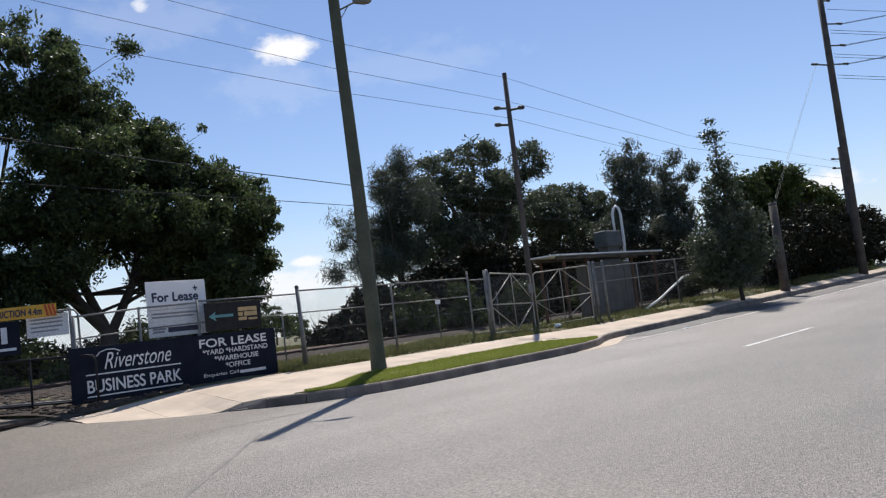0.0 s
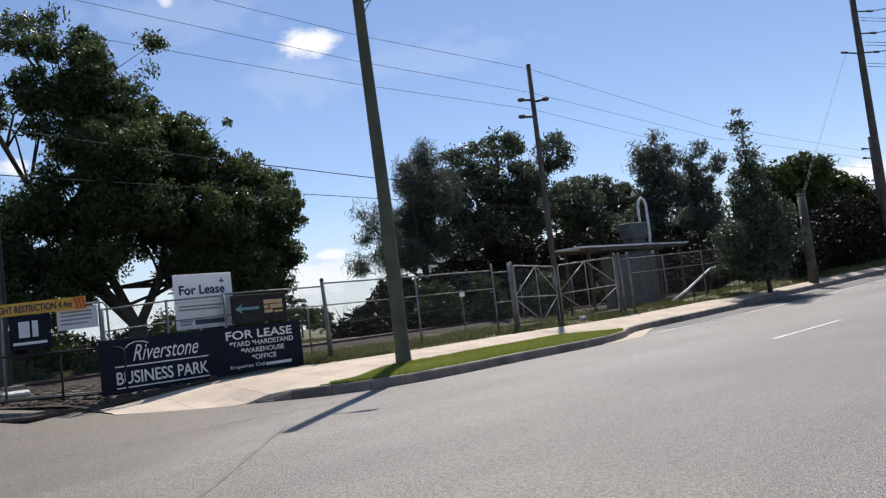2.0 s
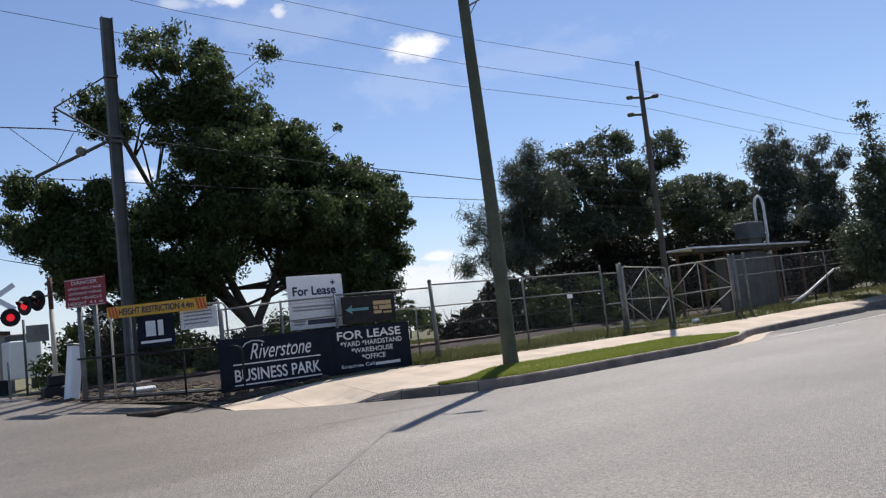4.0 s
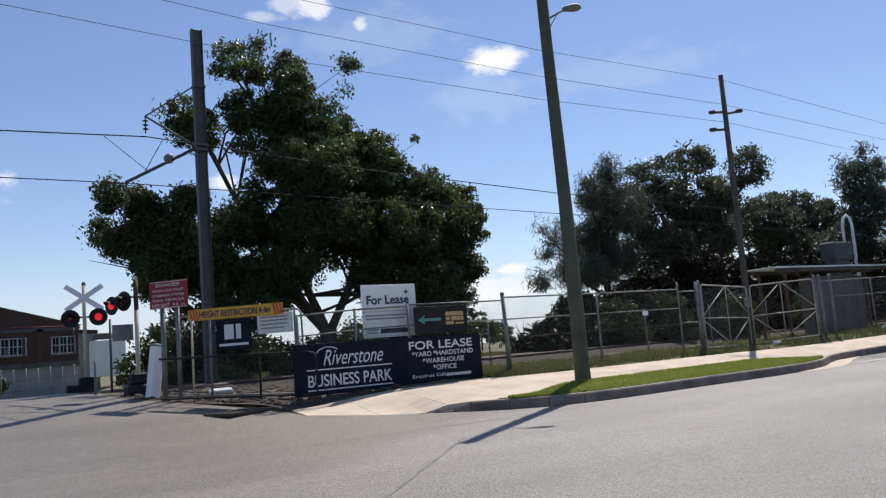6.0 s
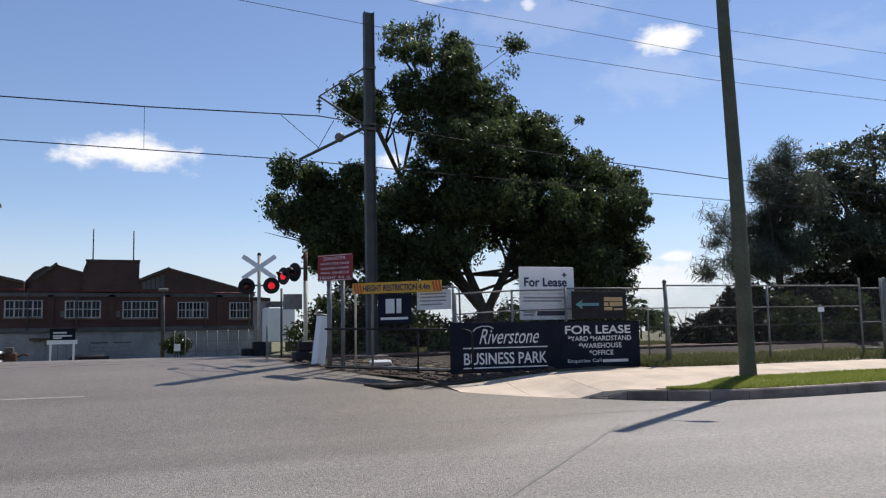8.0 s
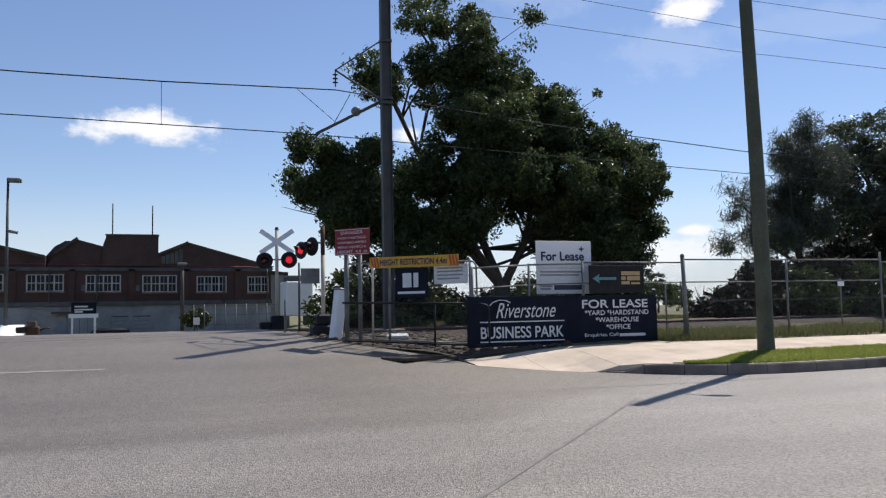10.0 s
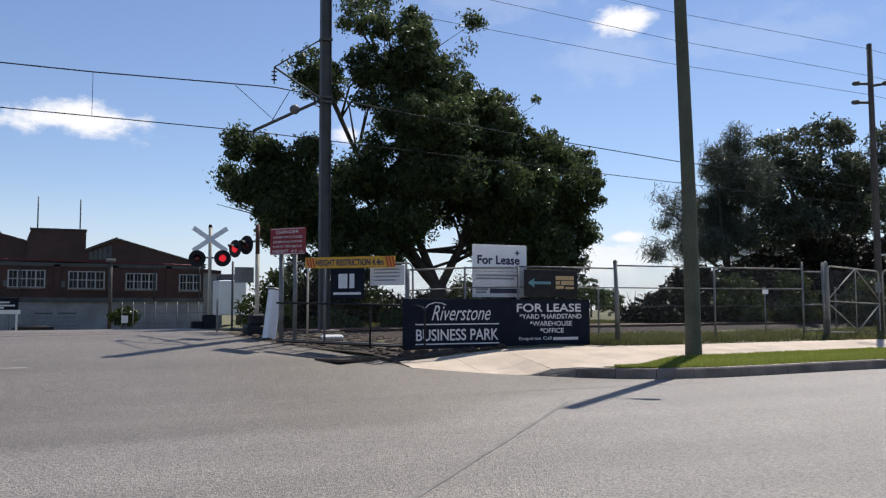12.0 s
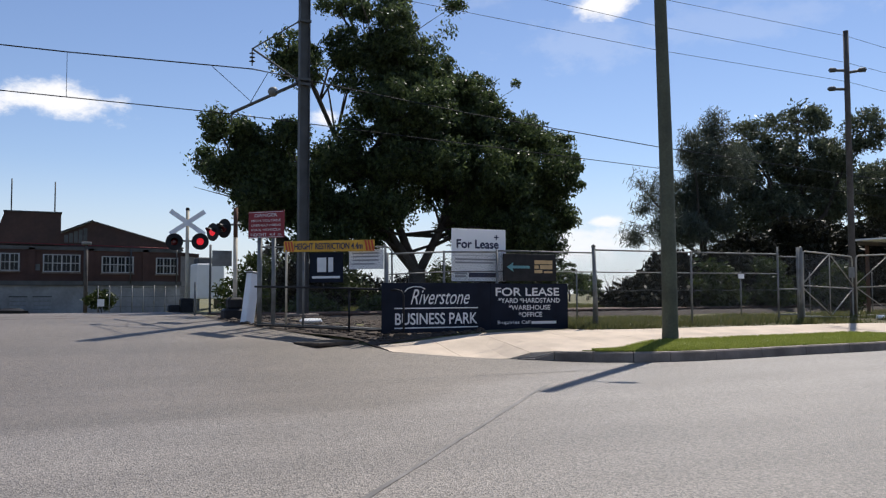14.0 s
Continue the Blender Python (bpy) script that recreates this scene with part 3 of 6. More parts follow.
# ---- chain-link fence ----
def link_mesh(x0, z0, x1, z1, pitch=0.085, r=0.0018):
    """Two families of slanting wires cut to a rectangle in the plane y = 0."""
    verts, faces = [], []
    w, h = x1 - x0, z1 - z0

    def wire(a, b):
        k = len(verts)
        d = Vector(b) - Vector(a)
        n = Vector((-d[1], d[0])).normalized() * r
        for p in (a, b):
            verts.extend(((p[0] + n[0], -r, p[1] + n[1]), (p[0] - n[0], -r, p[1] - n[1]), (p[0], r, p[1])))
        faces.extend(((k, k + 1, k + 4, k + 3), (k + 1, k + 2, k + 5, k + 4), (k + 2, k, k + 3, k + 5)))
    c = -h
    while c < w:
        a, b = max(0.0, c), min(w, c + h)
        if b - a > 0.02:
            wire((x0 + a, z0 + a - c), (x0 + b, z0 + b - c))
            wire((x0 + a, z1 - (a - c)), (x0 + b, z1 - (b - c)))
        c += pitch
    me = bpy.data.meshes.new("chain_link")
    me.from_pydata(verts, [], faces)
    me.materials.append(M_MESHWIRE)
    return me


def fence_run(p, q, n, hgt=2.08, label="galvanised chain-link fence bay with pipe rails", mid=(1.45,), r=0.024, mesh=True):
    """Bays of fence from p to q (plan), each a thing: post, rails and mesh."""
    a, b = Vector((*p, 0)), Vector((*q, 0))
    turn = math.degrees(math.atan2(b.y - a.y, b.x - a.x))
    L = (b - a).length / n
    for i in range(n):
        o = a.lerp(b, i / n)
        e = a.lerp(b, (i + 1) / n)
        z0, z1 = side_z(o.x, o.y), side_z(e.x, e.y)
        t = thing("chain_link_fence", pose(o.x, o.y, z0, 0, 0, turn), label, "fence", "railway fence bays")
        dz = z1 - z0
        part("post", bm_tube([(0, 0, -0.15), (0, 0, hgt)], r * 1.25, 8), M_GALV, t)
        if mesh:
            part("top_rail", bm_tube([(0.0, 0, hgt - 0.03), (L, 0, hgt - 0.03 + dz)], r * 0.9, 8), M_GALV, t)
        for m in mid:
            part("mid_rail", bm_tube([(0.0, 0, m), (L, 0, m + dz)], r * 0.7, 6), M_GALV, t)
        part("tension_wire", bm_tube([(k * L / 6, 0.02, 0.95 + dz * k / 6 + 0.025 * math.sin(k * 2.3 + o.x)) for k in range(7)], 0.006, 4), M_MESHWIRE, t)
        if mesh:
            ob = new("chain_link", link_mesh(0.0, 0.06 + dz / 2, L, hgt - 0.03 + dz / 2))
            ob.parent = t
            ob["kind"] = "stuff"


fence_run((7.5, FENCE_Y), (10.5, FENCE_Y), 2, hgt=1.97)
fence_run((10.5, FENCE_Y), (13.5, FENCE_Y), 1, hgt=2.0)
fence_run((13.5, FENCE_Y), (20.4, FENCE_Y), 2)
fence_run((27.9, FENCE_Y), (48.0, FENCE_Y), 6)
# a stout leaning straining post
t = thing("straining_post", (13.5, FENCE_Y - 0.05, side_z(13.5, FENCE_Y)), "stout leaning straining post of the fence with a domed cap", "fence post")
part("post", bm_tube([(0.06, 0, -0.2), (-0.03, 0, 2.12)], 0.052, 10), M_GALV, t)
part("cap", bm_tube([(-0.03, 0, 2.12), (-0.031, 0, 2.17), (-0.032, 0, 2.20)], [0.062, 0.05, 0.01], 10), M_STEEL_DARK, t)
# an older, lower fence behind the first
fence_run((15.0, 21.2), (36.0, 21.6), 6, hgt=1.6, label="old sagging wire fence bay behind the railway fence", mid=(), r=0.018, mesh=False)
t = board("small_notice", 18.75, FENCE_Y - 0.03, 1.88, 0.22, 0.13, M_WHITE, "small white notice plate wired to the fence", turn=0)

# personnel gate beside the big gates
t = thing("narrow_gate", (20.42, FENCE_Y, side_z(20.4, FENCE_Y)), "narrow pipe-framed gate panel beside the double gates", "gate")
for xx, hh in ((0.0, 2.28), (0.86, 2.28), (0.97, 2.28)):
    part("post", bm_tube([(xx, 0, -0.15), (xx, 0, hh)], 0.04 if xx else 0.03, 10), M_GALV, t)
for zz in (1.98, 0.98, 0.2):
    part("rail", bm_tube([(0, 0, zz), (0.86, 0, zz)], 0.02, 8), M_GALV, t)
ob = new("chain_link", link_mesh(0.0, 0.2, 0.86, 1.98))
ob.parent = t


def gate_leaf(p, q, zb, sag):
    a, b = Vector((*p, 0)), Vector((*q, 0))
    L = (b - a).length
    turn = math.degrees(math.atan2(b.y - a.y, b.x - a.x))
    t = thing("gate_leaf", pose(a.x, a.y, zb, 0, 0, turn), "pipe-framed chain-link gate leaf with diamond bracing, closed across the track entry", "gate", "double gates")
    h = 2.16
    rr = 0.12
    outline = [(0, 0, 0.12), (0, 0, h - rr), (rr * 0.3, 0, h - rr * 0.3), (rr, 0, h), (L - rr, 0, h - sag), (L - rr * 0.3, 0, h - sag - rr * 0.3), (L, 0, h - sag - rr), (L, 0, 0.12 - sag), (0, 0, 0.12)]
    part("frame", bm_tube(outline, 0.026, 8, caps=False), M_GATE, t)
    m = h / 2
    part("mid_rail", bm_tube([(0, 0, m), (L, 0, m - sag)], 0.02, 8), M_GATE, t)
    part("stile", bm_tube([(L * 0.52, 0, 0.12), (L * 0.52, 0, h - sag / 2)], 0.018, 8), M_GATE, t)
    for u, v in (((0, m + 0.1), (L * 0.5, h - 0.05)), ((0, m - 0.1), (L * 0.52, 0.15)), ((L * 0.54, 0.15), (L, m - sag)), ((L * 0.54, h - 0.1), (L, m - sag + 0.1))):
        part("brace", bm_tube([(u[0], -0.02, u[1]), (v[0], -0.02, v[1])], 0.02, 8), M_GATE, t)
    ob = new("chain_link", link_mesh(0.02, 0.14, L - 0.02, h - 0.05 - sag * 0.5))
    ob.parent = t
    return t


gz = side_z(21.6, FENCE_Y) + 0.0
gate_leaf((21.52, FENCE_Y), (24.75, FENCE_Y + 0.75), gz, 0.08)
gate_leaf((27.55, FENCE_Y), (24.95, FENCE_Y + 0.75), side_z(27.5, FENCE_Y), 0.10)
for k, xx in enumerate((21.42, 27.65, 27.95, 28.6)):
    t = thing("gate_post", (xx, FENCE_Y, side_z(xx, FENCE_Y)), "round galvanised steel gate post with a domed cap", "gate post", "gate posts")
    part("post", bm_tube([(0, 0, -0.2), (0, 0, 2.26), (0, 0, 2.31)], [0.06, 0.06, 0.02], 12), M_GALV, t)
t = board("gate_notice", 24.35, FENCE_Y + 0.58, 1.95, 0.42, 0.36, M_GALV, "weathered grey notice plate on the double gates", turn=13)

# ---- fence returning along the side road ----
A, B = Vector((7.6, 18.45, 0)), Vector((5.0, 21.5, 0))
RT = math.degrees(math.atan2(A.y - B.y, A.x - B.x))


def on_return(s, off=0.0):
    d = (B - A).normalized()
    return A + d * s + Vector((d.y, -d.x, 0)) * off


t = thing("side_fence", pose(*on_return(3.75)[:2], 0.66, 0, 0, RT), "chain-link fence panel returning along the side road", "fence")
L = 3.65
for xx, hh, r in ((0, 2.30, 0.062), (0.44, 2.25, 0.045), (1.33, 2.05, 0.03), (3.65, 1.98, 0.03)):
    part("post", bm_tube([(xx, 0, -0.2), (xx, 0, hh)], r, 10), M_GALV, t)
part("pale_post", bm_tube([(0.86, -0.06, -0.1), (0.86, -0.06, 1.9)], 0.028, 8), M_CREAM, t, "pale weathered pipe post")
for zz, z2 in ((2.0, 1.92), (0.04, -0.06)):
    part("rail", bm_tube([(0, 0, zz), (L, 0, z2)], 0.022, 8), M_GALV, t)
part("corner_bend", bm_tube([(L, 0, 1.92), (L + 0.12, -0.03, 1.90), (L + 0.2, -0.05, 1.8), (L + 0.22, -0.06, 0.1)], 0.024, 8), M_GALV, t)
ob = new("chain_link", link_mesh(0, 0.0, L, 1.95))
ob.parent = t

t = thing("pipe_barrier", pose(*on_return(3.75, -0.2)[:2], 0.66, 0, 0, RT), "black pipe barrier rail in front of the fence", "barrier")
part("rail", bm_tube([(0, 0, 0.98), (2.4, 0, 0.93), (4.05, -0.02, 0.88), (4.20, -0.02, 0.84), (4.25, -0.02, 0.74), (4.25, -0.02, -0.12)], 0.026, 8), M_BLACK, t)
part("lower_rail", bm_tube([(0, 0, 0.0), (4.25, -0.02, -0.1)], 0.022, 8), M_BLACK, t)
part("post", bm_tube([(2.77, 0, -0.3), (2.77, 0, 0.93)], 0.026, 8), M_BLACK, t)

yaw = RT
p = on_return(4.08, -0.04)
s5 = board("danger_sign", p.x, p.y, 2.89, 1.10, 0.69, M_RED, "red overhead wiring danger sign with white words on two posts", turn=yaw)
for xx in (0.28, 0.72):
    part("post", bm_tube([(xx, 0.05, -2.2), (xx, 0.05, 0.3)], 0.03, 8), M_GALV, s5)
text("DANGER", 0.20, 0.545, 0.70, 0.085, M_LETTER, s5)
text("HIGH VOLTAGE", 0.10, 0.420, 0.90, 0.060, M_LETTER, s5)
text("OVERHEAD WIRING", 0.10, 0.300, 0.90, 0.060, M_LETTER, s5)
text("MAX VEHICLE", 0.10, 0.180, 0.90, 0.060, M_LETTER, s5)
text("HEIGHT  4.4  m", 0.08, 0.05, 0.94, 0.075, M_LETTER, s5)
for x, z, w, h in ((0.02, 0.015, 1.06, 0.012), (0.02, 0.662, 1.06, 0.012)):
    bar(x, z, w, h, M_LETTER, s5, "border")

p = on_return(2.97, -0.06)
s6 = board("height_sign", p.x, p.y, 2.51, 2.60, 0.275, M_YELLOW, "long yellow height restriction sign with orange striped ends", turn=yaw, roll=0.6)
text("HEIGHT RESTRICTION 4.4m", 0.33, 0.06, 1.95, 0.15, M_INK, s6, bold=0.04)
for k in range(3):
    for x0 in (0.03, 2.33):
        bm = bmesh.new()
        xx = x0 + k * 0.085
        f = bm.faces.new([bm.verts.new(c) for c in ((xx + 0.06, -0.018, 0.01), (xx + 0.115, -0.018, 0.01), (xx + 0.055, -0.018, 0.265), (xx, -0.018, 0.265))])
        part("stripe", bm, M_ORANGE, s6, "orange stripe")
p = on_return(2.2, -0.04)
s7 = board("number_sign", p.x, p.y, 1.73, 0.95, 0.74, M_NAVY, "small navy sign with pale bars on the fence", turn=yaw)
bar(0.22, 0.26, 0.26, 0.36, M_LETTER, s7), bar(0.54, 0.26, 0.14, 0.36, M_LETTER, s7), bar(0.07, 0.10, 0.80, 0.06, M_LETTER, s7)
p = on_return(1.13, 0.06)
s8 = board("fence_notice", p.x, p.y, 2.05, 0.95, 0.48, M_WHITE, "white notice board with grey print on the fence", turn=yaw)
for zz in (0.37, 0.29, 0.2, 0.11):
    bar(0.1, zz, 0.72 - 0.1 * (zz < 0.2), 0.035, M_GREYBAR, s8)

# ---- railway: track, mast, overhead wires ----
def rail_y(x):
    return 25.2 + 0.12 * (x - 7)


bm = bmesh.new()
xs = steps(-60, 150, 3)
prof = [(-1.6, -0.25), (-0.9, 0.0), (2.4, 0.0), (3.2, -0.25)]
rows = [[bm.verts.new((x, rail_y(x) + o, 0.74 + z)) for o, z in prof] for x in xs if not -14 < x < 4.6]
for r, q in zip(rows, rows[1:]):
    if q[0].co.x - r[0].co.x < 4:
        for j in range(3):
            bm.faces.new((r[j], q[j], q[j + 1], r[j + 1]))
tagged(part("ballast_bed", bm, M_BALLAST), "brown crushed stone bed under the railway track", "ballast", kind="structure")
track = thing("railway_track", (0, 0, 0), "rusty steel railway track on a stone bed", "track")
for o in (0.0, 1.5):
    part("rail", bm_tube([(x, rail_y(x) + o, 0.80) for x in steps(4.8, 150, 6)], 0.06, 6), M_RAIL, track)
    part("rail", bm_tube([(x, rail_y(x) + o, 0.80) for x in steps(-60, -15, 6)], 0.06, 6), M_RAIL, track)
    part("crossing_rail", bm_tube([(x, rail_y(x) + o, road_z(x, rail_y(x) + o) - 0.052) for x in steps(-15, 4.6, 1)], 0.06, 6), M_RAIL, track, "rail set flush in the asphalt")
for i in range(70):
    x = 5 + i * 0.7
    part("sleeper", bm_box(x, rail_y(x) - 0.55, 0.68, x + 0.22, rail_y(x) + 2.05, 0.755), M_TIMBER, track)

mz = 0.80
mast = thing("catenary_mast", (7.17, 24.2, mz), "tall grey steel overhead line mast with a cantilever arm", "mast")
bm = bmesh.new()
H = 10.75
web = ((-0.155, -0.12), (-0.137, -0.12), (-0.137, -0.012), (0.137, -0.012), (0.137, -0.12), (0.155, -0.12), (0.155, 0.12), (0.137, 0.12), (0.137, 0.012), (-0.137, 0.012), (-0.137, 0.12), (-0.155, 0.12))
f = bm.faces.new([bm.verts.new((px, py, -0.3)) for px, py in web])
ex = bmesh.ops.extrude_face_region(bm, geom=[f])
bmesh.ops.translate(bm, vec=(0, 0, H + 0.3), verts=[v for v in ex["geom"] if isinstance(v, bmesh.types.BMVert)])
bmesh.ops.recalc_face_normals(bm, faces=bm.faces[:])
part("column", bm, M_STEEL_DARK, mast)
part("footing", bm_box(-0.4, -0.4, -0.25, 0.4, 0.4, 0.06, bevel=0.03), M_KERB, mast)


def on_mast(x, y, z):
    return Vector((x - 7.17, y - 24.2, z - mz))


tip_hi = on_mast(6.0, 26.0, 9.25)
top = on_mast(7.0, 24.3, 9.75)
low = on_mast(7.0, 24.3, 7.95)
tip = on_mast(5.49, 26.6, 7.25)
part("top_stay", bm_tube([top, tip_hi], 0.022, 8), M_STEEL_DARK, mast)
part("strut", bm_tube([low, tip_hi], 0.035, 8), M_STEEL_DARK, mast)
part("cantilever_arm", bm_tube([low + Vector((0, 0, -0.1)), tip], 0.05, 8), M_STEEL_DARK, mast)
part("registration_drop", bm_tube([tip, tip + Vector((0, 0, -0.3))], 0.03, 6), M_STEEL_DARK, mast)
mid = low.lerp(tip, 0.36) + Vector((0, 0, 0.02))
ins = bm_tube([mid + (tip - low).normalized() * k for k in (-0.16, -0.1, 0, 0.1, 0.16)], [0.04, 0.13, 0.16, 0.13, 0.04], 12)
part("insulator", ins, M_GALV, mast, "round grey insulator")
bm = bmesh.new()
for k in range(3):
    c = tip_hi + Vector((0, 0, -0.12 - k * 0.13))
    tube(bm, [c, c + Vector((0, 0, -0.035)), c + Vector((0, 0, -0.05))], [0.04, 0.10, 0.03], 10)
tube(bm, [tip_hi, tip_hi + Vector((0, 0, -0.55))], 0.02, 6)
part("insulator", bm, M_STEEL_DARK, mast, "stacked dark disc insulator")
part("brace_wire", bm_tube([low.lerp(tip, 0.72), on_mast(6.3, 25.2, 8.3)], 0.012, 5), M_BLACK, mast)
for zz in (9.75, 7.95, 7.80):
    part("clamp_band", bm_box(-0.18, -0.145, zz - mz - 0.04, 0.18, 0.145, zz - mz + 0.04), M_STEEL_DARK, mast)


def sag_line(a, b, sag, n=14):
    a, b = Vector(a), Vector(b)
    return [a.lerp(b, k / n) - Vector((0, 0, sag * 4 * (k / n) * (1 - k / n))) for k in range(n + 1)]


def wire(name, pts, r, label, category="wire", material=None):
    t = thing(name, (0, 0, 0), label, category, "overhead wires")
    part("cable", bm_tube(pts, r, 5), material or M_BLACK, t)
    return t


wire("contact_wire", [(-45, 26.4, 7.35), (-3.2, 26.6, 7.31), (5.49, 26.6, 7.22), (25.7, 29.9, 7.25), (70, 37, 7.3)], 0.016, "dark overhead contact wire above the track")
mess = [(-45, 26.4, 9.3), (-20, 26.5, 8.75), (-3.2, 26.6, 8.60), (0.66, 26.6, 8.62), (6.15, 26.6, 8.76), (15, 28.2, 8.45), (25.7, 29.9, 8.25), (45, 33, 8.3), (70, 37, 8.8)]
wire("messenger_wire", mess, 0.020, "dark messenger wire carrying the contact wire")
for x, y, a, b in ((0.66, 26.6, 8.62, 7.25), (-14, 26.5, 8.68, 7.33), (16.5, 28.4, 8.42, 7.23)):
    wire("dropper_wire", [(x, y, a), (x, y, b)], 0.008, "thin dropper between the overhead wires")
wire("stay_wire", [(4.86, 26.6, 8.70), (6.15, 26.6, 7.66)], 0.010, "thin slanting stay wire at the mast")

# ---- crossing signals ----
M_LAMPGLASS = mat("red_lens_off", (0.10, 0.008, 0.01), 0.2, var=0.1)
M_LAMPON = bpy.data.materials.new("red_lens_lit")
M_LAMPON.use_nodes = True
pb = M_LAMPON.node_tree.nodes["Principled BSDF"]
pb.inputs["Base Color"].default_value = (0.5, 0.01, 0.02, 1)
pb.inputs["Emission Color"].default_value = (1.0, 0.03, 0.05, 1)
pb.inputs["Emission Strength"].default_value = 0.6


def flasher(parent, at, face, lit, r=0.30):
    """A flashing light: a black target disc with hood and lens, facing the way given."""
    f = Vector(face).normalized()
    c = Vector(at)
    body = part("target_disc", bm_tube([c - f * 0.10, c - f * 0.06, c, c + f * 0.02], [r * 0.5, r * 0.6, r, r], 22), M_BLACK, parent, "round black target disc")
    part("lens", bm_tube([c + f * 0.02, c + f * 0.05, c + f * 0.06], [r * 0.42, r * 0.40, r * 0.1], 16), M_LAMPON if lit else M_LAMPGLASS, body, "lit red lens" if lit else "unlit red lens")
    bm = bmesh.new()
    up = Vector((0, 0, 1))
    w = f.cross(up).normalized()
    ring = []
    for k in range(9):
        q = math.pi * k / 8
        d = (w * math.cos(q) + up * math.sin(q)) * r * 0.47
        ring.append((bm.verts.new(c + f * 0.02 + d), bm.verts.new(c + f * (0.10 + 0.16 * math.sin(q)) + d)))
    for (a, b), (e, g) in zip(ring, ring[1:]):
        bm.faces.new((a, b, g, e))
    part("hood", bm, M_BLACK, body)


def to_eye(x, y):
    return Vector((-x, -y, 0)).normalized()


x, y = 4.81, 30.62
zb = 0.75
sg = thing("crossing_signal", (x, y, zb), "cream signal mast with white crossbuck and two red flashing lights", "signal")
part("post", bm_tube([(0, 0, -0.2), (0, 0, 3.72)], 0.065, 10), M_CREAM, sg)
part("finial", bm_tube([(0, 0, 3.70), (0, 0, 3.80)], [0.08, 0.05], 10), M_BLACK, sg)
part("base_box", bm_box(-0.22, -0.22, -0.1, 0.22, 0.22, 0.55, bevel=0.04), M_BLACK, sg)
part("step_box", bm_box(-0.62, -0.2, -0.1, -0.24, 0.2, 0.32, bevel=0.04), M_BLACK, sg)
face = to_eye(x, y)
side = Vector((0, 0, 1)).cross(face).normalized()
for k, s in enumerate((1, -1)):
    bm = bmesh.new()
    m = Matrix((side, face, Vector((0, 0, 1)))).transposed().to_4x4()
    m = Matrix.Translation(Vector((0, 0, 3.25)) + face * (0.09 + 0.02 * k)) @ m @ pose(0, 0, 0, 0, s * 35, 0)
    box(bm, -0.72, -0.008, -0.085, 0.72, 0.008, 0.085, m=m)
    part("crossbuck_board", bm, M_WHITE, sg, "weathered white crossbuck board")
part("cross_arm", bm_tube([side * -0.42 + Vector((0, 0, 2.6)), side * 0.42 + Vector((0, 0, 2.6))], 0.03, 8), M_STEEL_DARK, sg)
flasher(sg, side * -0.44 + Vector((0, 0, 2.56)) + face * 0.1, face, False)
flasher(sg, side * 0.44 + Vector((0, 0, 2.58)) + face * 0.1, face, True)

x, y = 5.0, 23.47
zb = 0.74
s2g = thing("crossing_signal", (x, y, zb), "rusty cream signal post with two flashing lights facing the road", "signal")
part("post", bm_tube([(0, 0, 0), (0, 0, 2.3)], 0.062, 10), M_CREAM, s2g)
part("upper_post", bm_tube([(0, 0, 2.3), (0, 0, 3.14)], 0.062, 10), M_RUST, s2g, "rusty brown upper post")
part("base_box", bm_box(-0.34, -0.3, -0.15, 0.22, 0.3, 0.30, bevel=0.05), M_BLACK, s2g)
part("gear_box", bm_box(-0.22, -0.22, 0.28, 0.2, 0.2, 0.62, bevel=0.06), M_BLACK, s2g)
part("cross_arm", bm_tube([(0.15, -0.05, 2.68), (-0.55, 0.1, 2.62)], 0.03, 8), M_GALV, s2g)
fd = Vector((-0.86, -0.5, 0)).normalized()
flasher(s2g, (-0.30, 0.04, 2.55), fd, False, 0.27)
flasher(s2g, (-0.60, 0.10, 2.44), fd, True, 0.25)
part("backboard", bm_box(-0.28, 1.9, 1.55, 0.30, 1.93, 2.02), M_GALV, s2g, "back of a grey metal sign")

t = thing("boom_gate_box", pose(5.06, 22.2, 0.70, 0, 8, 20), "leaning white boom gate counterweight cover", "boom gate")
part("cover", bm_box(-0.14, -0.14, -0.05, 0.14, 0.14, 1.32, bevel=0.03), M_WHITE, t)
part("cap", bm_box(-0.16, -0.16, 1.30, 0.16, 0.16, 1.36, bevel=0.02), M_GALV, t)
for px, py, pz, h, r, mt, lb in ((4.88, 26.55, 0.8, 2.2, 0.036, M_STEEL_DARK, "thin dark steel post by the crossing"), (4.2, 25.2, 0.8, 1.0, 0.03, M_GALV, "thin grey steel post by the crossing"), (5.4, 25.5, 0.8, 1.9, 0.035, M_GALV, "grey sign post by the crossing")):
    t = thing("steel_post", (px, py, pz), lb, "post")
    part("post", bm_tube([(0, 0, -0.2), (0, 0, h)], r, 8), mt, t)

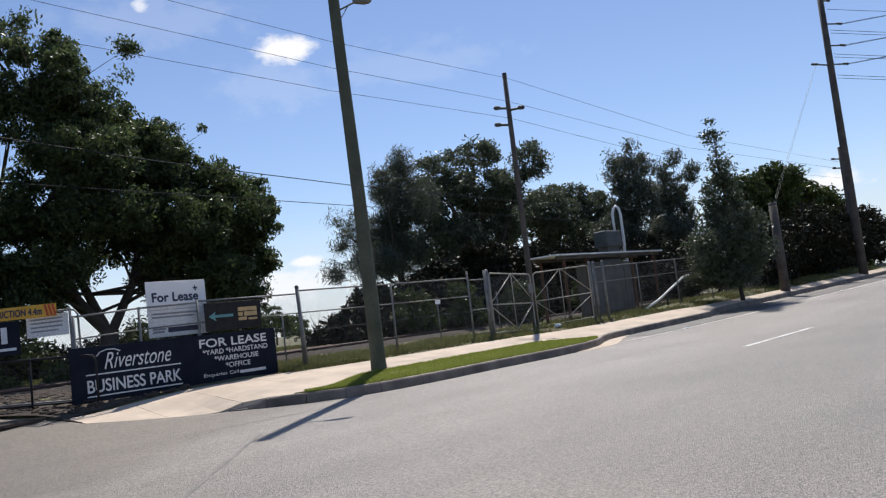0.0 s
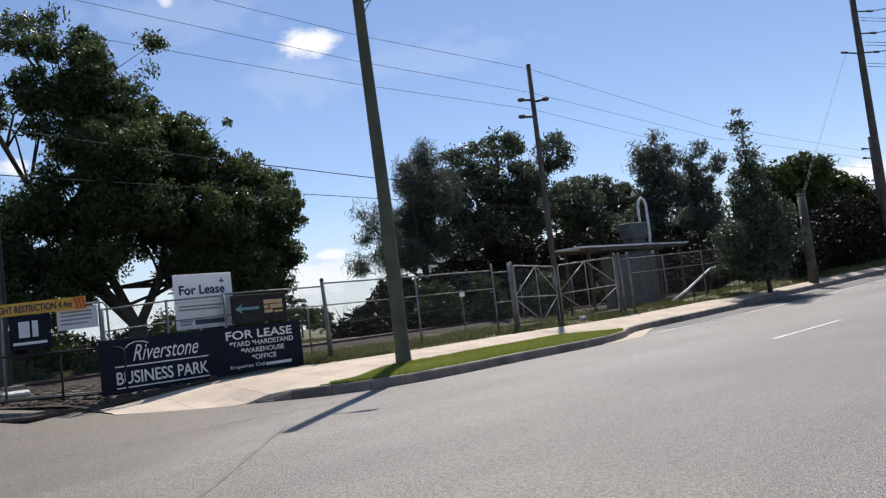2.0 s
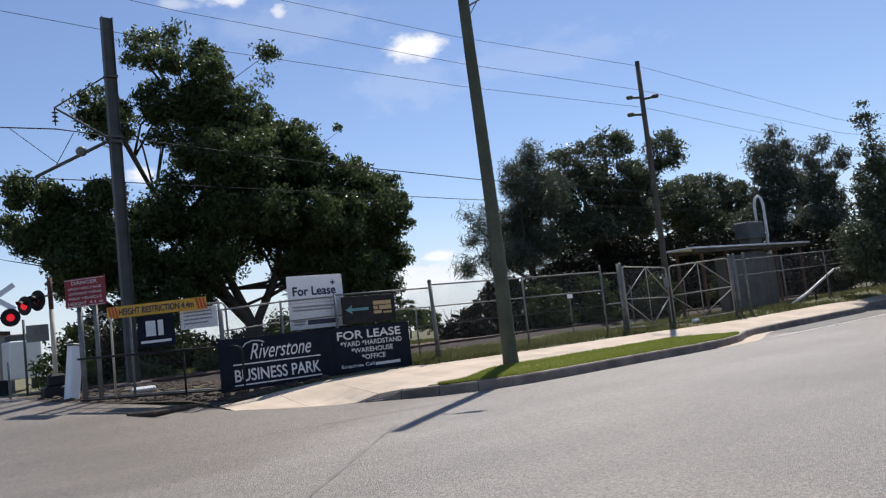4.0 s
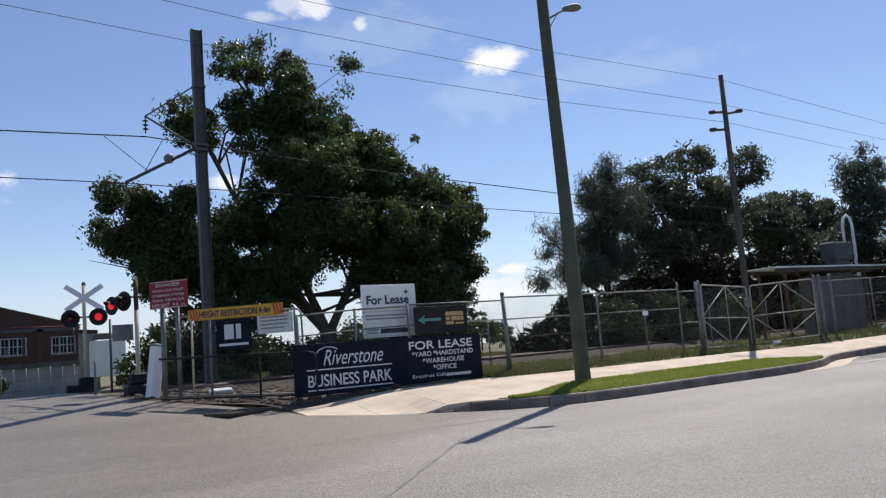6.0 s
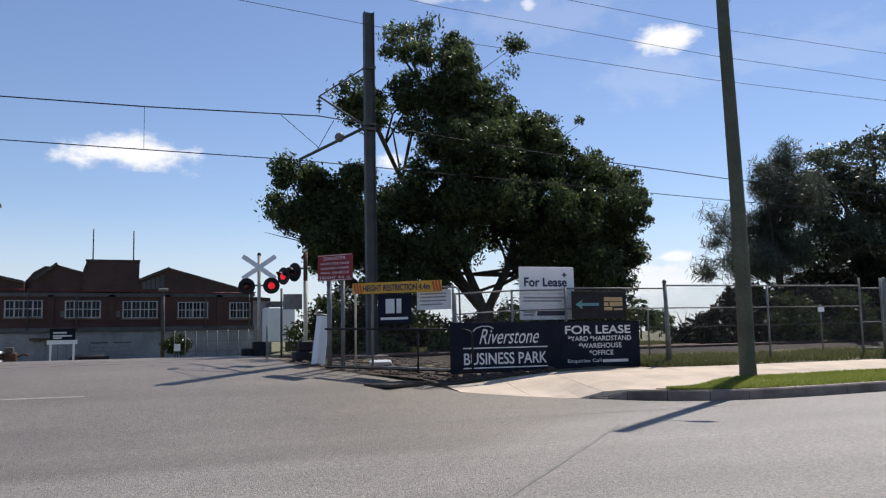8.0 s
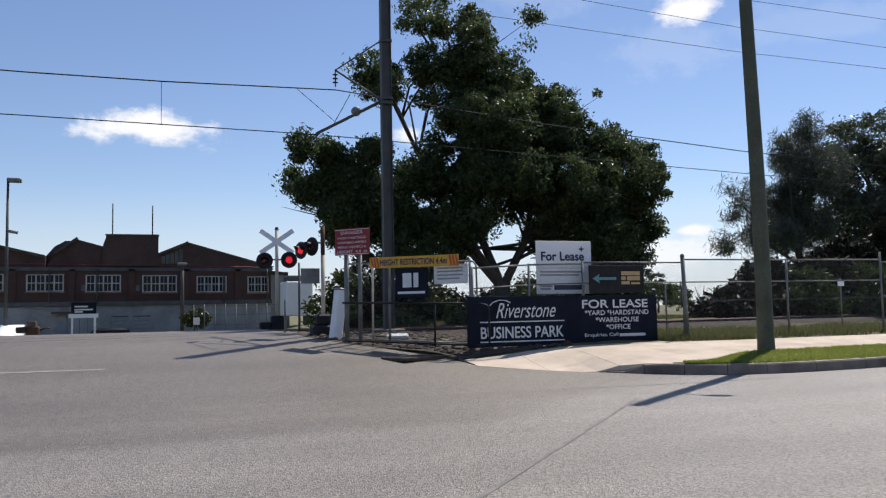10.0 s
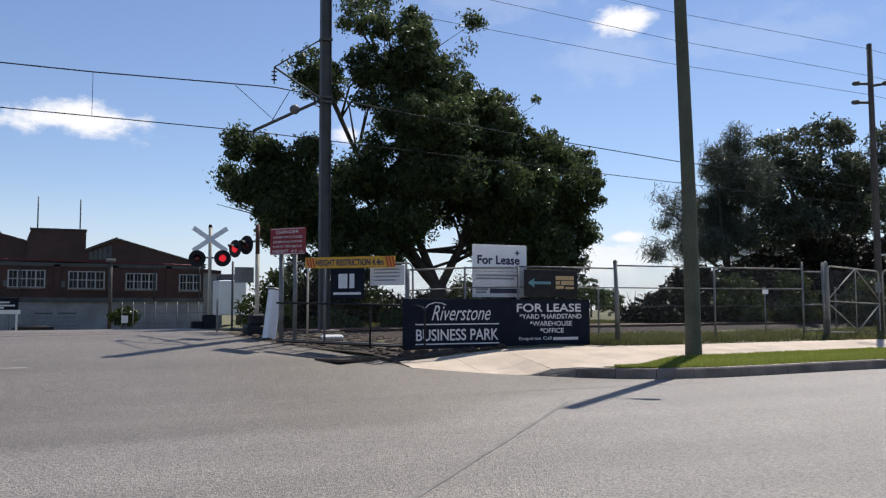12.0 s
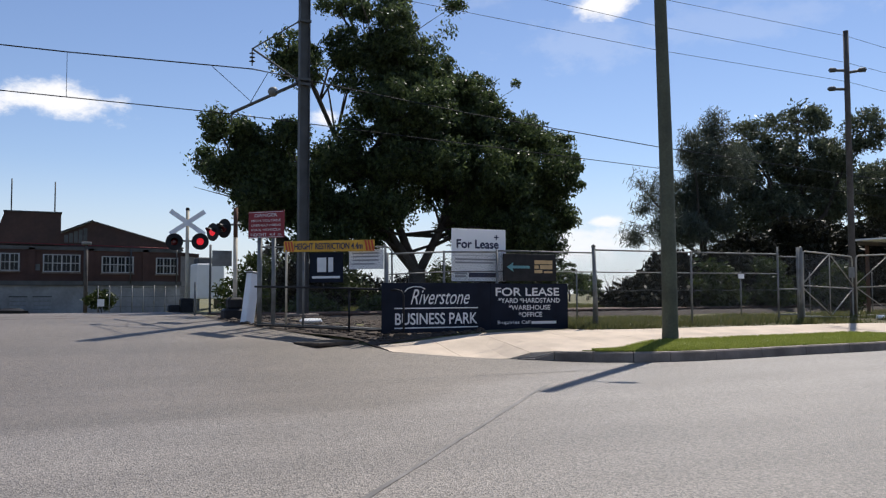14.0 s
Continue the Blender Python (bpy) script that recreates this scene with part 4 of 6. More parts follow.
# ---- power poles and lines ----
def power_pole(name, x, y, h, r0, r1, label, arms=(), mt=None, z=None):
    z = side_z(x, y) if z is None else z
    t = thing(name, (x, y, z), label, "power pole", "power poles")
    part("pole", bm_tube([(0, 0, -0.3), (0, 0, h * 0.3), (0, 0, h * 0.65), (0, 0, h)], [r0, r0 * 0.7 + r1 * 0.3, r0 * 0.35 + r1 * 0.65, r1], 14), mt or M_TIMBER, t)
    for zz, dx, dy, L in arms:
        d = Vector((dx, dy, 0)).normalized() * L
        a = part("cross_arm", bm_tube([(0, 0, zz), Vector((0, 0, zz + 0.06)) + d], 0.05, 6), M_STEEL_DARK, t)
        bm = bmesh.new()
        for k in range(4):
            c = Vector((0, 0, zz + 0.06)) + d * (0.72 + 0.08 * k)
            tube(bm, [c + Vector((0, 0, -0.08)), c, c + Vector((0, 0, 0.08))], [0.03, 0.085, 0.03], 8)
        part("insulator", bm, M_STEEL_DARK, a)
    return t


pz = side_z(26.0, 20.0)
power_pole("power_pole", 26.0, 20.0, 10.88 - pz, 0.125, 0.09, "slim dark timber power pole behind the gates", ((9.43 - pz, -0.7, 0.7, 0.55), (9.35 - pz, 0.7, -0.7, 0.6), (8.75 - pz, -0.7, 0.7, 0.6)))
power_pole("transmission_pole", 56.3, 16.95, 19.5, 0.28, 0.18, "tall thick timber transmission pole with post insulators", ((17.9, 1, -0.45, 0.8), (16.35, 1, -0.45, 1.6), (14.9, 1, -0.45, 1.6), (13.65, 1, -0.45, 1.6), (13.6, -0.85, 0.4, 1.6)), mt=M_TIMBER)
t = thing("stub_pole", (43.4, 16.95, side_z(43.4, 16.95) - 0.1), "short thick timber stay stub beside the footpath", "pole")
part("pole", bm_tube([(0, 0, -0.2), (0, 0, 4.75)], [0.25, 0.21], 14), M_TIMBER, t)
part("cap_band", bm_tube([(0, 0, 4.60), (0, 0, 4.72)], 0.222, 14), M_STEEL_DARK, t)
power_pole("power_pole", 66.0, 20.2, 9.2, 0.16, 0.12, "distant slim timber power pole", ((8.3, -0.7, 0.7, 0.7), (7.6, -0.7, 0.7, 0.7)))
LINES = (
    ((-30, 12.9), (0, 11.55), (9.3, 11.05), (17.2, 10.72), (26.0, 10.70), (41.2, 9.54), (66, 9.4)),
    ((-30, 12.5), (0, 10.90), (7.9, 10.22), (17.1, 9.83), (26.0, 9.72), (41.1, 8.85), (66, 8.9)),
    ((-30, 11.5), (0.3, 9.86), (8.1, 9.32), (17.0, 9.06), (26.0, 9.03), (40.9, 7.97), (66, 8.2)),
)
for pts in LINES:
    wire("power_line", [(x, 20.0, z) for x, z in pts], 0.0075, "thin dark power line running along the railway")
tz = side_z(56.3, 16.95)
for k, (z0, out) in enumerate(((17.95, 0.8), (16.4, 1.6), (16.35, 1.6), (14.95, 1.6), (14.9, 1.6), (13.7, 1.6), (13.65, 1.6))):
    a = Vector((56.3, 16.95, tz + z0 + 0.04)) + Vector((1, -0.45, 0)).normalized() * out
    wire("high_voltage_line", sag_line(a, (100, -30 - 1.6 * (k % 2), tz + z0 + 6.5 - 0.5 * (k % 2)), 0.6), 0.016, "dark high-voltage conductor leaving the transmission pole")
for k, z0 in enumerate((17.3, 15.9, 15.7, 14.3, 14.1, 12.9, 12.7)):
    wire("high_voltage_line", sag_line((56.5, 16.7, tz + z0), (84, -8 - 1.0 * (k % 2), tz + z0 - 1.5 - 0.5 * (k % 2)), 0.9), 0.016, "dark high-voltage conductor slanting down from the pole")
for dx in (0.0, 0.25):
    wire("stay_cable", [(43.4 + dx, 16.95, side_z(43.4, 16.95) + 4.5), (54.9 + dx * 0.4, 17.4, 14.6)], 0.007, "thin steel stay from the stub to the tall pole", material=M_STEEL_DARK)

# ---- the old brick factory beyond the crossing ----
FY, FZ = 62.0, -0.1
fac = thing("factory_building", (0, FY, FZ), "old brown brick factory with saw-tooth roofs and pale ground floor", "building")


def gable(name, pts, depth, material, y0=0.0, label=""):
    """A solid with the given outline (x, z), from y0 back by depth."""
    bm = bmesh.new()
    f = bm.faces.new([bm.verts.new((x, y0, z - FZ)) for x, z in pts])
    ex = bmesh.ops.extrude_face_region(bm, geom=[f])
    bmesh.ops.translate(bm, vec=(0, depth, 0), verts=[v for v in ex["geom"] if isinstance(v, bmesh.types.BMVert)])
    bmesh.ops.recalc_face_normals(bm, faces=bm.faces[:])
    return part(name, bm, material, fac, label)


gable("lower_wall", ((-26, -0.3), (9.3, -0.3), (9.3, 2.05), (-26, 2.05)), 24, M_RENDERWALL, 0.06, "pale rendered ground floor wall")
upper = gable("upper_wall", ((-26, 2.05), (9.3, 2.05), (9.3, 4.55), (-26, 4.62)), 24, M_BRICK, 0.0, "brown brick upper wall")
gable("belt", ((-26, 2.10), (9.35, 2.05), (9.35, 2.35), (-26, 2.40)), 0.3, M_STEEL_DARK, -0.12, "dark metal belt along the wall")
gable("fascia", ((-26, 4.60), (9.35, 4.42), (9.35, 4.66), (-26, 4.84)), 0.5, M_STEEL_DARK, -0.10)
gable("roof_gable", ((1.4, 4.6), (9.5, 4.55), (9.4, 4.75), (3.4, 6.46), (1.4, 5.6)), 20, M_ROOFRUST, 0.1, "rusted iron roof")
gable("roof_gable", ((-5.9, 4.6), (1.42, 4.6), (1.42, 5.7), (-2.2, 6.2), (-3.9, 6.68), (-5.3, 5.6)), 20, M_ROOFRUST, 0.3, "rusted iron roof")
gable("roof_gable", ((-5.95, 4.6), (-4.0, 4.6), (-3.9, 6.60), (-4.7, 6.66), (-5.4, 6.25), (-6.0, 5.5)), 14, M_ROOFRUST, 1.2, "rusted iron roof")
gable("roof_gable", ((-26, 4.7), (-5.9, 4.6), (-5.9, 5.4), (-8.7, 6.1), (-14, 6.4), (-26, 5.5)), 20, M_ROOFRUST, 0.2, "rusted iron roof")
tow = gable("roof_tower", ((-2.25, 4.8), (1.40, 4.8), (1.40, 6.95), (-2.0, 7.0), (-2.25, 6.3)), 4, M_ROOFRUST, 0.05, "square rusted roof housing")
part("coping", bm_box(-2.1, -0.05, 6.98 - FZ, 1.45, 4.1, 7.06 - FZ), M_STEEL_DARK, tow)
for x, z in ((-1.65, 9.25), (1.0, 9.18)):
    part("aerial", bm_tube([(x, 0.5, 6.9 - FZ), (x, 0.5, z - FZ)], 0.045, 6), M_STEEL_DARK, fac, "thin roof aerial")
for x in (-14.0, -10.5, -7.85, -4.2, -0.35, 3.3, 6.9):
    part("pier", bm_box(x - 0.2, -0.10, 2.3 - FZ, x + 0.2, 0.05, 4.6 - FZ), M_BRICK, fac)
part("pipe_run", bm_tube([(-26, -0.3, 5.0 - FZ), (-8, -0.3, 4.98 - FZ), (9, -0.3, 4.72 - FZ)], 0.02, 6), M_RED, fac, "thin red pipe along the eaves")
M_FRAME = mat("white_window_frame", (0.40, 0.41, 0.41), 0.6, var=0.12, scale=2)
for x0, x1, z1, z0 in ((-14.2, -12.0, 4.3, 3.2), (-10.6, -8.4, 4.26, 3.18), (-6.965, -4.733, 4.215, 3.12), (-3.287, -1.104, 4.176, 3.06), (0.375, 2.612, 4.137, 3.0), (4.046, 6.057, 4.06, 2.97), (7.635, 9.062, 4.02, 2.92)):
    win = part("window", bm_box(x0, -0.04, z0 - FZ, x1, 0.02, z1 - FZ), M_GLASS, fac, "dark glazed factory window")
    n = 8 if x1 - x0 > 1.9 else 6
    for k in range(n + 1):
        x = x0 + (x1 - x0) * k / n
        w = 0.045 if k % 2 == 0 else 0.014
        part("mullion", bm_box(x - w, -0.09, z0 - FZ, x + w, -0.03, z1 - FZ), M_FRAME, win)
    for zz in (z0, (z0 + z1) / 2, z1):
        part("transom", bm_box(x0 - 0.05, -0.085, zz - FZ - 0.03, x1 + 0.05, -0.025, zz - FZ + 0.03), M_FRAME, win)
    part("sill", bm_box(x0 - 0.1, -0.16, z0 - FZ - 0.13, x1 + 0.1, 0.0, z0 - FZ - 0.05), M_KERB, win)
for x0, x1 in ((-1.6, -0.61), (-0.17, 0.87)):
    d = part("door", bm_box(x0, -0.02, 0.0, x1, 0.08, 1.36), M_DOOR, fac, "pale grey roller door")
    part("frame", bm_box(x0 - 0.06, -0.05, 1.36, x1 + 0.06, 0.06, 1.44), M_STEEL_DARK, d)
    for k in range(1, 5):
        part("rib", bm_box(x0, -0.035, 0.27 * k, x1, -0.015, 0.27 * k + 0.03), M_GALV, d)
part("awning", bm_box(-5.4, -0.7, 1.65, -4.2, 0.05, 1.80), M_RUST, fac, "small rusty awning")
part("door", bm_box(-5.2, -0.02, 0.0, -4.5, 0.08, 1.6), M_DOOR, fac, "grey door")
gable("annexe_wall", ((9.2, -0.3), (10.6, -0.3), (10.6, 4.3), (9.2, 4.5)), 10, M_RENDERWALL, 2.0, "weathered side annexe wall")
gable("annexe_roof", ((9.1, 4.3), (10.9, 4.2), (10.9, 4.45), (9.1, 4.6)), 10, M_ROOFRUST, 1.9)

for a, b in (((1.38, 5.62), (3.4, 6.5)), ((3.4, 6.5), (9.5, 4.76)), ((-5.3, 5.64), (-3.9, 6.72)), ((-8.7, 6.14), (-5.9, 5.44))):
    part("barge_board", bm_tube([(a[0], 0.05, a[1] - FZ), (b[0], 0.05, b[1] - FZ)], 0.05, 5), M_GALV if a[0] < 3 else M_STEEL_DARK, fac, "metal edge strip of the roof")
for x in (-9.2, -5.6, -2.6, 2.9, 5.9, 9.0):
    part("downpipe", bm_tube([(x, -0.14, 2.2 - FZ), (x, -0.14, 4.6 - FZ)], 0.045, 6), M_STEEL_DARK, fac)
for x0, z0, x1, z1, back in ((1.36, 5.62, 3.4, 6.50, 14), (-5.35, 5.62, -3.9, 6.72, 12), (-8.7, 6.14, -5.9, 5.46, 12)):
    bm = bmesh.new()
    q = [bm.verts.new((x, y, z - FZ)) for x, z in ((x0, z0), (x1, z1)) for y in (-0.35, back)]
    f = bm.faces.new((q[0], q[2], q[3], q[1]))
    ex = bmesh.ops.extrude_face_region(bm, geom=[f])
    bmesh.ops.translate(bm, vec=(0, 0, 0.09), verts=[v for v in ex["geom"] if isinstance(v, bmesh.types.BMVert)])
    bmesh.ops.recalc_face_normals(bm, faces=bm.faces[:])
    part("eave_sheet", bm, M_STEEL_DARK, fac, "dark overhanging iron roof sheet")
M_SLATGLASS = mat("dusty_lantern_glass", (0.12, 0.13, 0.13), 0.5, color2=(0.06, 0.065, 0.065), scale=1.5)
for k in range(5):
    x = 1.62 + k * 0.30
    part("lantern_pane", bm_box(x, 0.055, 5.0 - FZ, x + 0.24, 0.095, 5.52 + k * 0.125 - FZ), M_SLATGLASS, fac, "dusty roof-lantern pane")
for k, (x, z) in enumerate(((-3.6, 3.1), (-0.1, 3.06), (4.75, 3.0))):
    part("broken_pane", bm_box(x, -0.055, z - FZ, x + 0.26, -0.043, z + 0.42 - FZ), M_SLATGLASS, fac, "pale replacement window pane")
# entrance portal with its sign
t = thing("entrance_portal", (-3.98, 58.5, -0.15), "white steel entrance portal with a small navy sign on top", "gateway")
for x in (0.0, 1.35):
    part("post", bm_box(x, -0.05, -0.1, x + 0.12, 0.07, 1.55), M_WHITE, t)
part("beam", bm_box(-0.15, -0.08, 1.42, 1.62, 0.1, 1.68), M_WHITE, t)
b = part("board", bm_box(0.0, -0.06, 1.68, 1.5, 0.02, 2.42), M_NAVY, t, "navy sign board")
for z, w in ((2.1, 0.8), (1.9, 1.1), (1.76, 0.5)):
    part("print_bar", bm_box(0.2, -0.07, z, 0.2 + w, -0.055, z + 0.1), M_LETTER, b)
part("inner_post", bm_box(0.45, 0.3, 0, 0.5, 0.35, 1.4), M_GALV, t)
part("inner_post", bm_box(0.95, 0.3, 0, 1.0, 0.35, 1.4), M_GALV, t)


def parked_car(x, y, z, turn, paint, label, wagon=False, s=1.0):
    t = thing("parked_car", pose(x, y, z, 0, 0, turn), label, "car")
    bm = bmesh.new()
    side = ((-2.1, 0.25), (-2.15, 0.75), (-1.5, 0.88), (-0.75, 1.38), (0.75, 1.42), (1.5 if not wagon else 1.95, 0.95 if not wagon else 1.35), (2.1, 0.85), (2.15, 0.3))
    rows = [[bm.verts.new((px * s, w * (0.85 if pz > 1 else 1.0) * s, pz * s)) for px, pz in side] for w in (-0.85, 0.85)]
    bm.faces.new(rows[0]), bm.faces.new(rows[1][::-1])
    for i in range(8):
        bm.faces.new((rows[0][i], rows[1][i], rows[1][(i + 1) % 8], rows[0][(i + 1) % 8]))
    bmesh.ops.recalc_face_normals(bm, faces=bm.faces[:])
    bmesh.ops.bevel(bm, geom=bm.edges[:], offset=0.06 * s, segments=2, affect="EDGES")
    part("body", bm, paint, t, smooth=True)
    for w in (-0.83, 0.83):
        part("side_window", bm_box(-0.95 * s, (w - 0.02) * s, 0.92 * s, 1.15 * s, (w + 0.02) * s, 1.28 * s), M_GLASS, t)
    for px in (-1.35, 1.35):
        for w in (-0.8, 0.8):
            part("wheel", bm_tube([(px * s, (w - 0.1) * s, 0.32 * s), (px * s, (w + 0.1) * s, 0.32 * s)], 0.32 * s, 14), M_BLACK, t)
    return t


parked_car(-7.5, 57.5, -0.5, 78, M_WHITE, "white four-wheel drive parked by the factory", True)
parked_car(-1.7, 59.6, -0.85, 8, M_NAVY, "dark blue sedan parked by the factory wall")
t = thing("loader", (-6.1, 58.5, -0.2), "small brown loader machine parked by the wall", "machine")
part("body", bm_box(-0.5, -0.4, 0.1, 0.3, 0.4, 1.0, bevel=0.08), M_RUST, t)
part("boom", bm_tube([(0.2, 0, 0.7), (0.7, 0, 0.9), (0.95, 0, 0.8)], 0.06, 6), M_RUST, t)
part("cab", bm_box(-0.4, -0.35, 0.95, 0.1, 0.35, 1.35, bevel=0.05), M_TIMBER, t)
t = thing("yard_light_pole", (-7.55, 57.0, -0.2), "tall steel yard light pole with a flood lamp and a camera", "light pole")
part("pole", bm_tube([(0, 0, 0), (0, 0, 10.1)], [0.11, 0.07], 10), M_STEEL_DARK, t)
part("flood_lamp", bm_box(-0.05, -0.3, 9.95, 0.75, 0.3, 10.2, bevel=0.05), M_GALV, t)
part("camera", bm_tube([(0.05, 0, 6.9), (0.6, -0.2, 6.8)], 0.1, 8), M_GALV, t)
t = thing("yard_light_pole", (2.80, 57.5, -0.2), "timber service pole with a small flood lamp before the factory", "light pole")
part("pole", bm_tube([(0, 0, 0), (0, 0, 4.95)], [0.13, 0.11], 10), M_TIMBER, t)
part("flood_lamp", bm_box(-0.3, -0.2, 4.8, 0.3, 0.2, 5.0, bevel=0.04), M_GALV, t)
t = thing("yard_fence", (0, 52, 0.05), "wire yard fence on thin posts before the factory", "fence")
for k in range(9):
    x = 3.2 + k * 0.62
    part("post", bm_tube([(x, 0, -0.3), (x, 0, 1.9 + 0.15 * math.sin(k * 3.1))], 0.03, 6), M_GALV, t)
for z in (0.7, 1.3, 1.85):
    part("strand", bm_tube([(3.2, 0, z), (5.5, 0, z - 0.06), (8.2, 0, z)], 0.015, 4), M_MESHWIRE, t)
t = board("yard_notice", 3.15, 51.5, 0.75, 0.36, 0.42, M_WHITE, "small white notice on the yard fence")
t = thing("storage_tank", (9.75, 54.1, 0.9), "pale blue-white storage container on a stand", "container")
part("body", bm_box(-0.85, -1.2, 0.25, 0.85, 1.2, 2.45, bevel=0.06), M_WHITE, t)
part("cap", bm_box(-0.7, -0.8, 2.45, 0.35, 0.8, 2.85, bevel=0.05), M_STEEL_DARK, t)
for dx in (-0.7, 0.7):
    part("leg", bm_box(dx - 0.08, -1, -1.3, dx + 0.08, 1, 0.3), M_GALV, t)

# ---- signal hut with its flat roof, vent and guard rail behind the fence ----
HY = 20.5
t = thing("shelter_hut", (31.0, HY, 0.75), "grey equipment hut under a thin flat iron roof on posts", "hut")
part("cabinet", bm_box(0.1, 0, 0, 2.0, 0.8, 2.35, bevel=0.02), M_CABINET, t, "grey steel cabinet")
part("cabinet", bm_box(2.05, 0.05, 0, 3.55, 0.8, 2.30, bevel=0.02), M_CABINET, t, "grey steel cabinet")
part("door_seam", bm_box(2.88, 0.03, 0.1, 2.91, 0.06, 2.1), M_STEEL_DARK, t)
part("roof", bm_box(-2.95, -0.4, 2.68, 5.95, 1.1, 2.74), M_WHITE, t, "thin pale iron roof")
part("roof_beam", bm_box(-2.75, -0.3, 2.52, 5.75, -0.2, 2.66), M_TIMBER, t)
part("roof_beam", bm_box(-2.75, 0.9, 2.52, 5.75, 1.0, 2.66), M_TIMBER, t)
for x in (-2.3, -0.6, 5.2):
    part("post", bm_box(x, -0.3, -0.2, x + 0.10, -0.2, 2.53), M_RUST, t)
    part("post", bm_box(x, 0.9, -0.2, x + 0.10, 1.0, 2.53), M_RUST, t)
t = thing("vent_pipe", (39.6, 24.0, 0.7), "white looped vent pipe standing behind the hut", "pipe")
dv = Vector((0.61, -0.79, 0)) * 0.24
M_PIPE = mat("white_pipe", (0.72, 0.73, 0.74), 0.5, var=0.06)
part("pipe", bm_tube([dv * 1.0 + Vector((0, 0, 0)), dv * 1.0 + Vector((0, 0, 3.0)), dv * 0.7 + Vector((0, 0, 3.35)), dv * 0.9 + Vector((0, 0, 3.5)), dv * 0.9 + Vector((0, 0, 5.2)), dv * 0.6 + Vector((0, 0, 5.55)), Vector((0, 0, 5.7)), dv * -0.6 + Vector((0, 0, 5.55)), dv * -0.9 + Vector((0, 0, 5.2)), dv * -0.9 + Vector((0, 0, 3.9))], 0.075, 10), M_PIPE, t)
t = thing("roof_tank", (38.4, 24.0, 0.7), "grey air-conditioner box on a stand behind the hut", "equipment box")
part("casing", bm_box(-0.75, -0.4, 3.4, 0.75, 0.4, 4.3, bevel=0.06), M_STEEL_DARK, t)
part("stand", bm_box(-0.6, -0.3, -0.2, 0.55, 0.3, 3.4), M_STEEL_DARK, t)
t = thing("handrail", (32.1, 18.75, 0.70), "white slanting handrail along a bank behind the fence", "handrail")
part("rail", bm_tube([(0, 0, 0), (1.5, 0, 0.42), (2.7, 0, 0.85), (4.0, 0, 1.32), (4.6, 0, 1.36)], 0.055, 8), M_WHITE, t)
for x, z in ((0.9, 0.25), (2.2, 0.67), (3.5, 1.13)):
    part("post", bm_tube([(x, 0, -0.2), (x, 0, z + 0.02)], 0.045, 8), M_BLACK, t)

# ---- road markings and things lying about ----
def paint_strip(name, a, b, w, label, material=None):
    """A painted strip laid on the road between two plan points."""
    bm = bmesh.new()
    a, b = Vector((*a, 0)), Vector((*b, 0))
    d = (b - a).normalized()
    nn = Vector((-d.y, d.x, 0)) * w / 2
    n = max(2, int((b - a).length / 1.0))
    rows = []
    for k in range(n + 1):
        p = a.lerp(b, k / n)
        rows.append([bm.verts.new((q.x, q.y, road_z(q.x, q.y) + 0.008)) for q in (p - nn, p + nn)])
    for r, q in zip(rows, rows[1:]):
        bm.faces.new((r[0], q[0], q[1], r[1]))
    return tagged(part(name, bm, material or M_PAINT_LINE), label, "road marking", kind="structure")


M_OLD_ASPHALT = mat("old_asphalt", (0.115, 0.103, 0.092), 0.65, color2=(0.075, 0.067, 0.06), scale=1.2, bump=0.3, bump_scale=40, fine=0.3)
paint_strip("asphalt_strip", (24.6, 14.85), (60, 15.2), 1.35, "older dark asphalt strip along the kerb", M_OLD_ASPHALT)
paint_strip("edge_line", (22.6, 13.95), (90, 14.2), 0.13, "worn white edge line on the road")
for x in (17.9, 30.3, 42.7, 55.1):
    paint_strip("centre_dash", (x, 7.85 + 0.012 * x), (x + 4.6, 8.05 + 0.012 * x), 0.14, "worn white centre dash on the road")
paint_strip("stop_line", (-14, 18.6), (-3.2, 18.45), 0.18, "faded white line across the side road", M_FADED)
paint_strip("stop_line", (-2.9, 18.4), (-0.6, 18.35), 0.14, "faded white line across the side road", M_FADED)
M_TAR = mat("tar_seam", (0.165, 0.15, 0.135), 0.6, var=0.2, scale=2)
for x, y in ((26.6, 13.95), (43.0, 14.05), (36.0, 8.6)):
    t = thing("road_stud", (x, y, road_z(x, y)), "small white raised road stud", "road stud", "road studs")
    part("stud", bm_box(-0.12, -0.07, -0.01, 0.12, 0.07, 0.03, bevel=0.02), M_WHITE, t)


def seam(pts, w, name, label):
    bm = bmesh.new()
    pts = [Vector((*p, 0)) for p in pts]
    rows = []
    for k, p in enumerate(pts):
        d = (pts[min(k + 1, len(pts) - 1)] - pts[max(0, k - 1)]).normalized()
        nn = Vector((-d.y, d.x, 0)) * w / 2 * (0.7 + 0.5 * random.random())
        rows.append([bm.verts.new((q.x, q.y, road_z(q.x, q.y) + 0.005)) for q in (p - nn, p + nn)])
    for r, q in zip(rows, rows[1:]):
        bm.faces.new((r[0], q[0], q[1], r[1]))
    return tagged(part(name, bm, M_TAR), label, "road seam", kind="structure")


seam([(2.0 + 5.2 * k / 14, 5.45 + 5.6 * k / 14 + 0.008 * math.sin(k * 1.7)) for k in range(15)], 0.05, "tar_seam", "dark tar-filled joint in the asphalt")
seam([(-6 + k * 2.2, 13.0 + 0.25 * math.sin(k * 0.6)) for k in range(9)], 0.03, "tar_seam", "dark tar-filled joint in the asphalt")
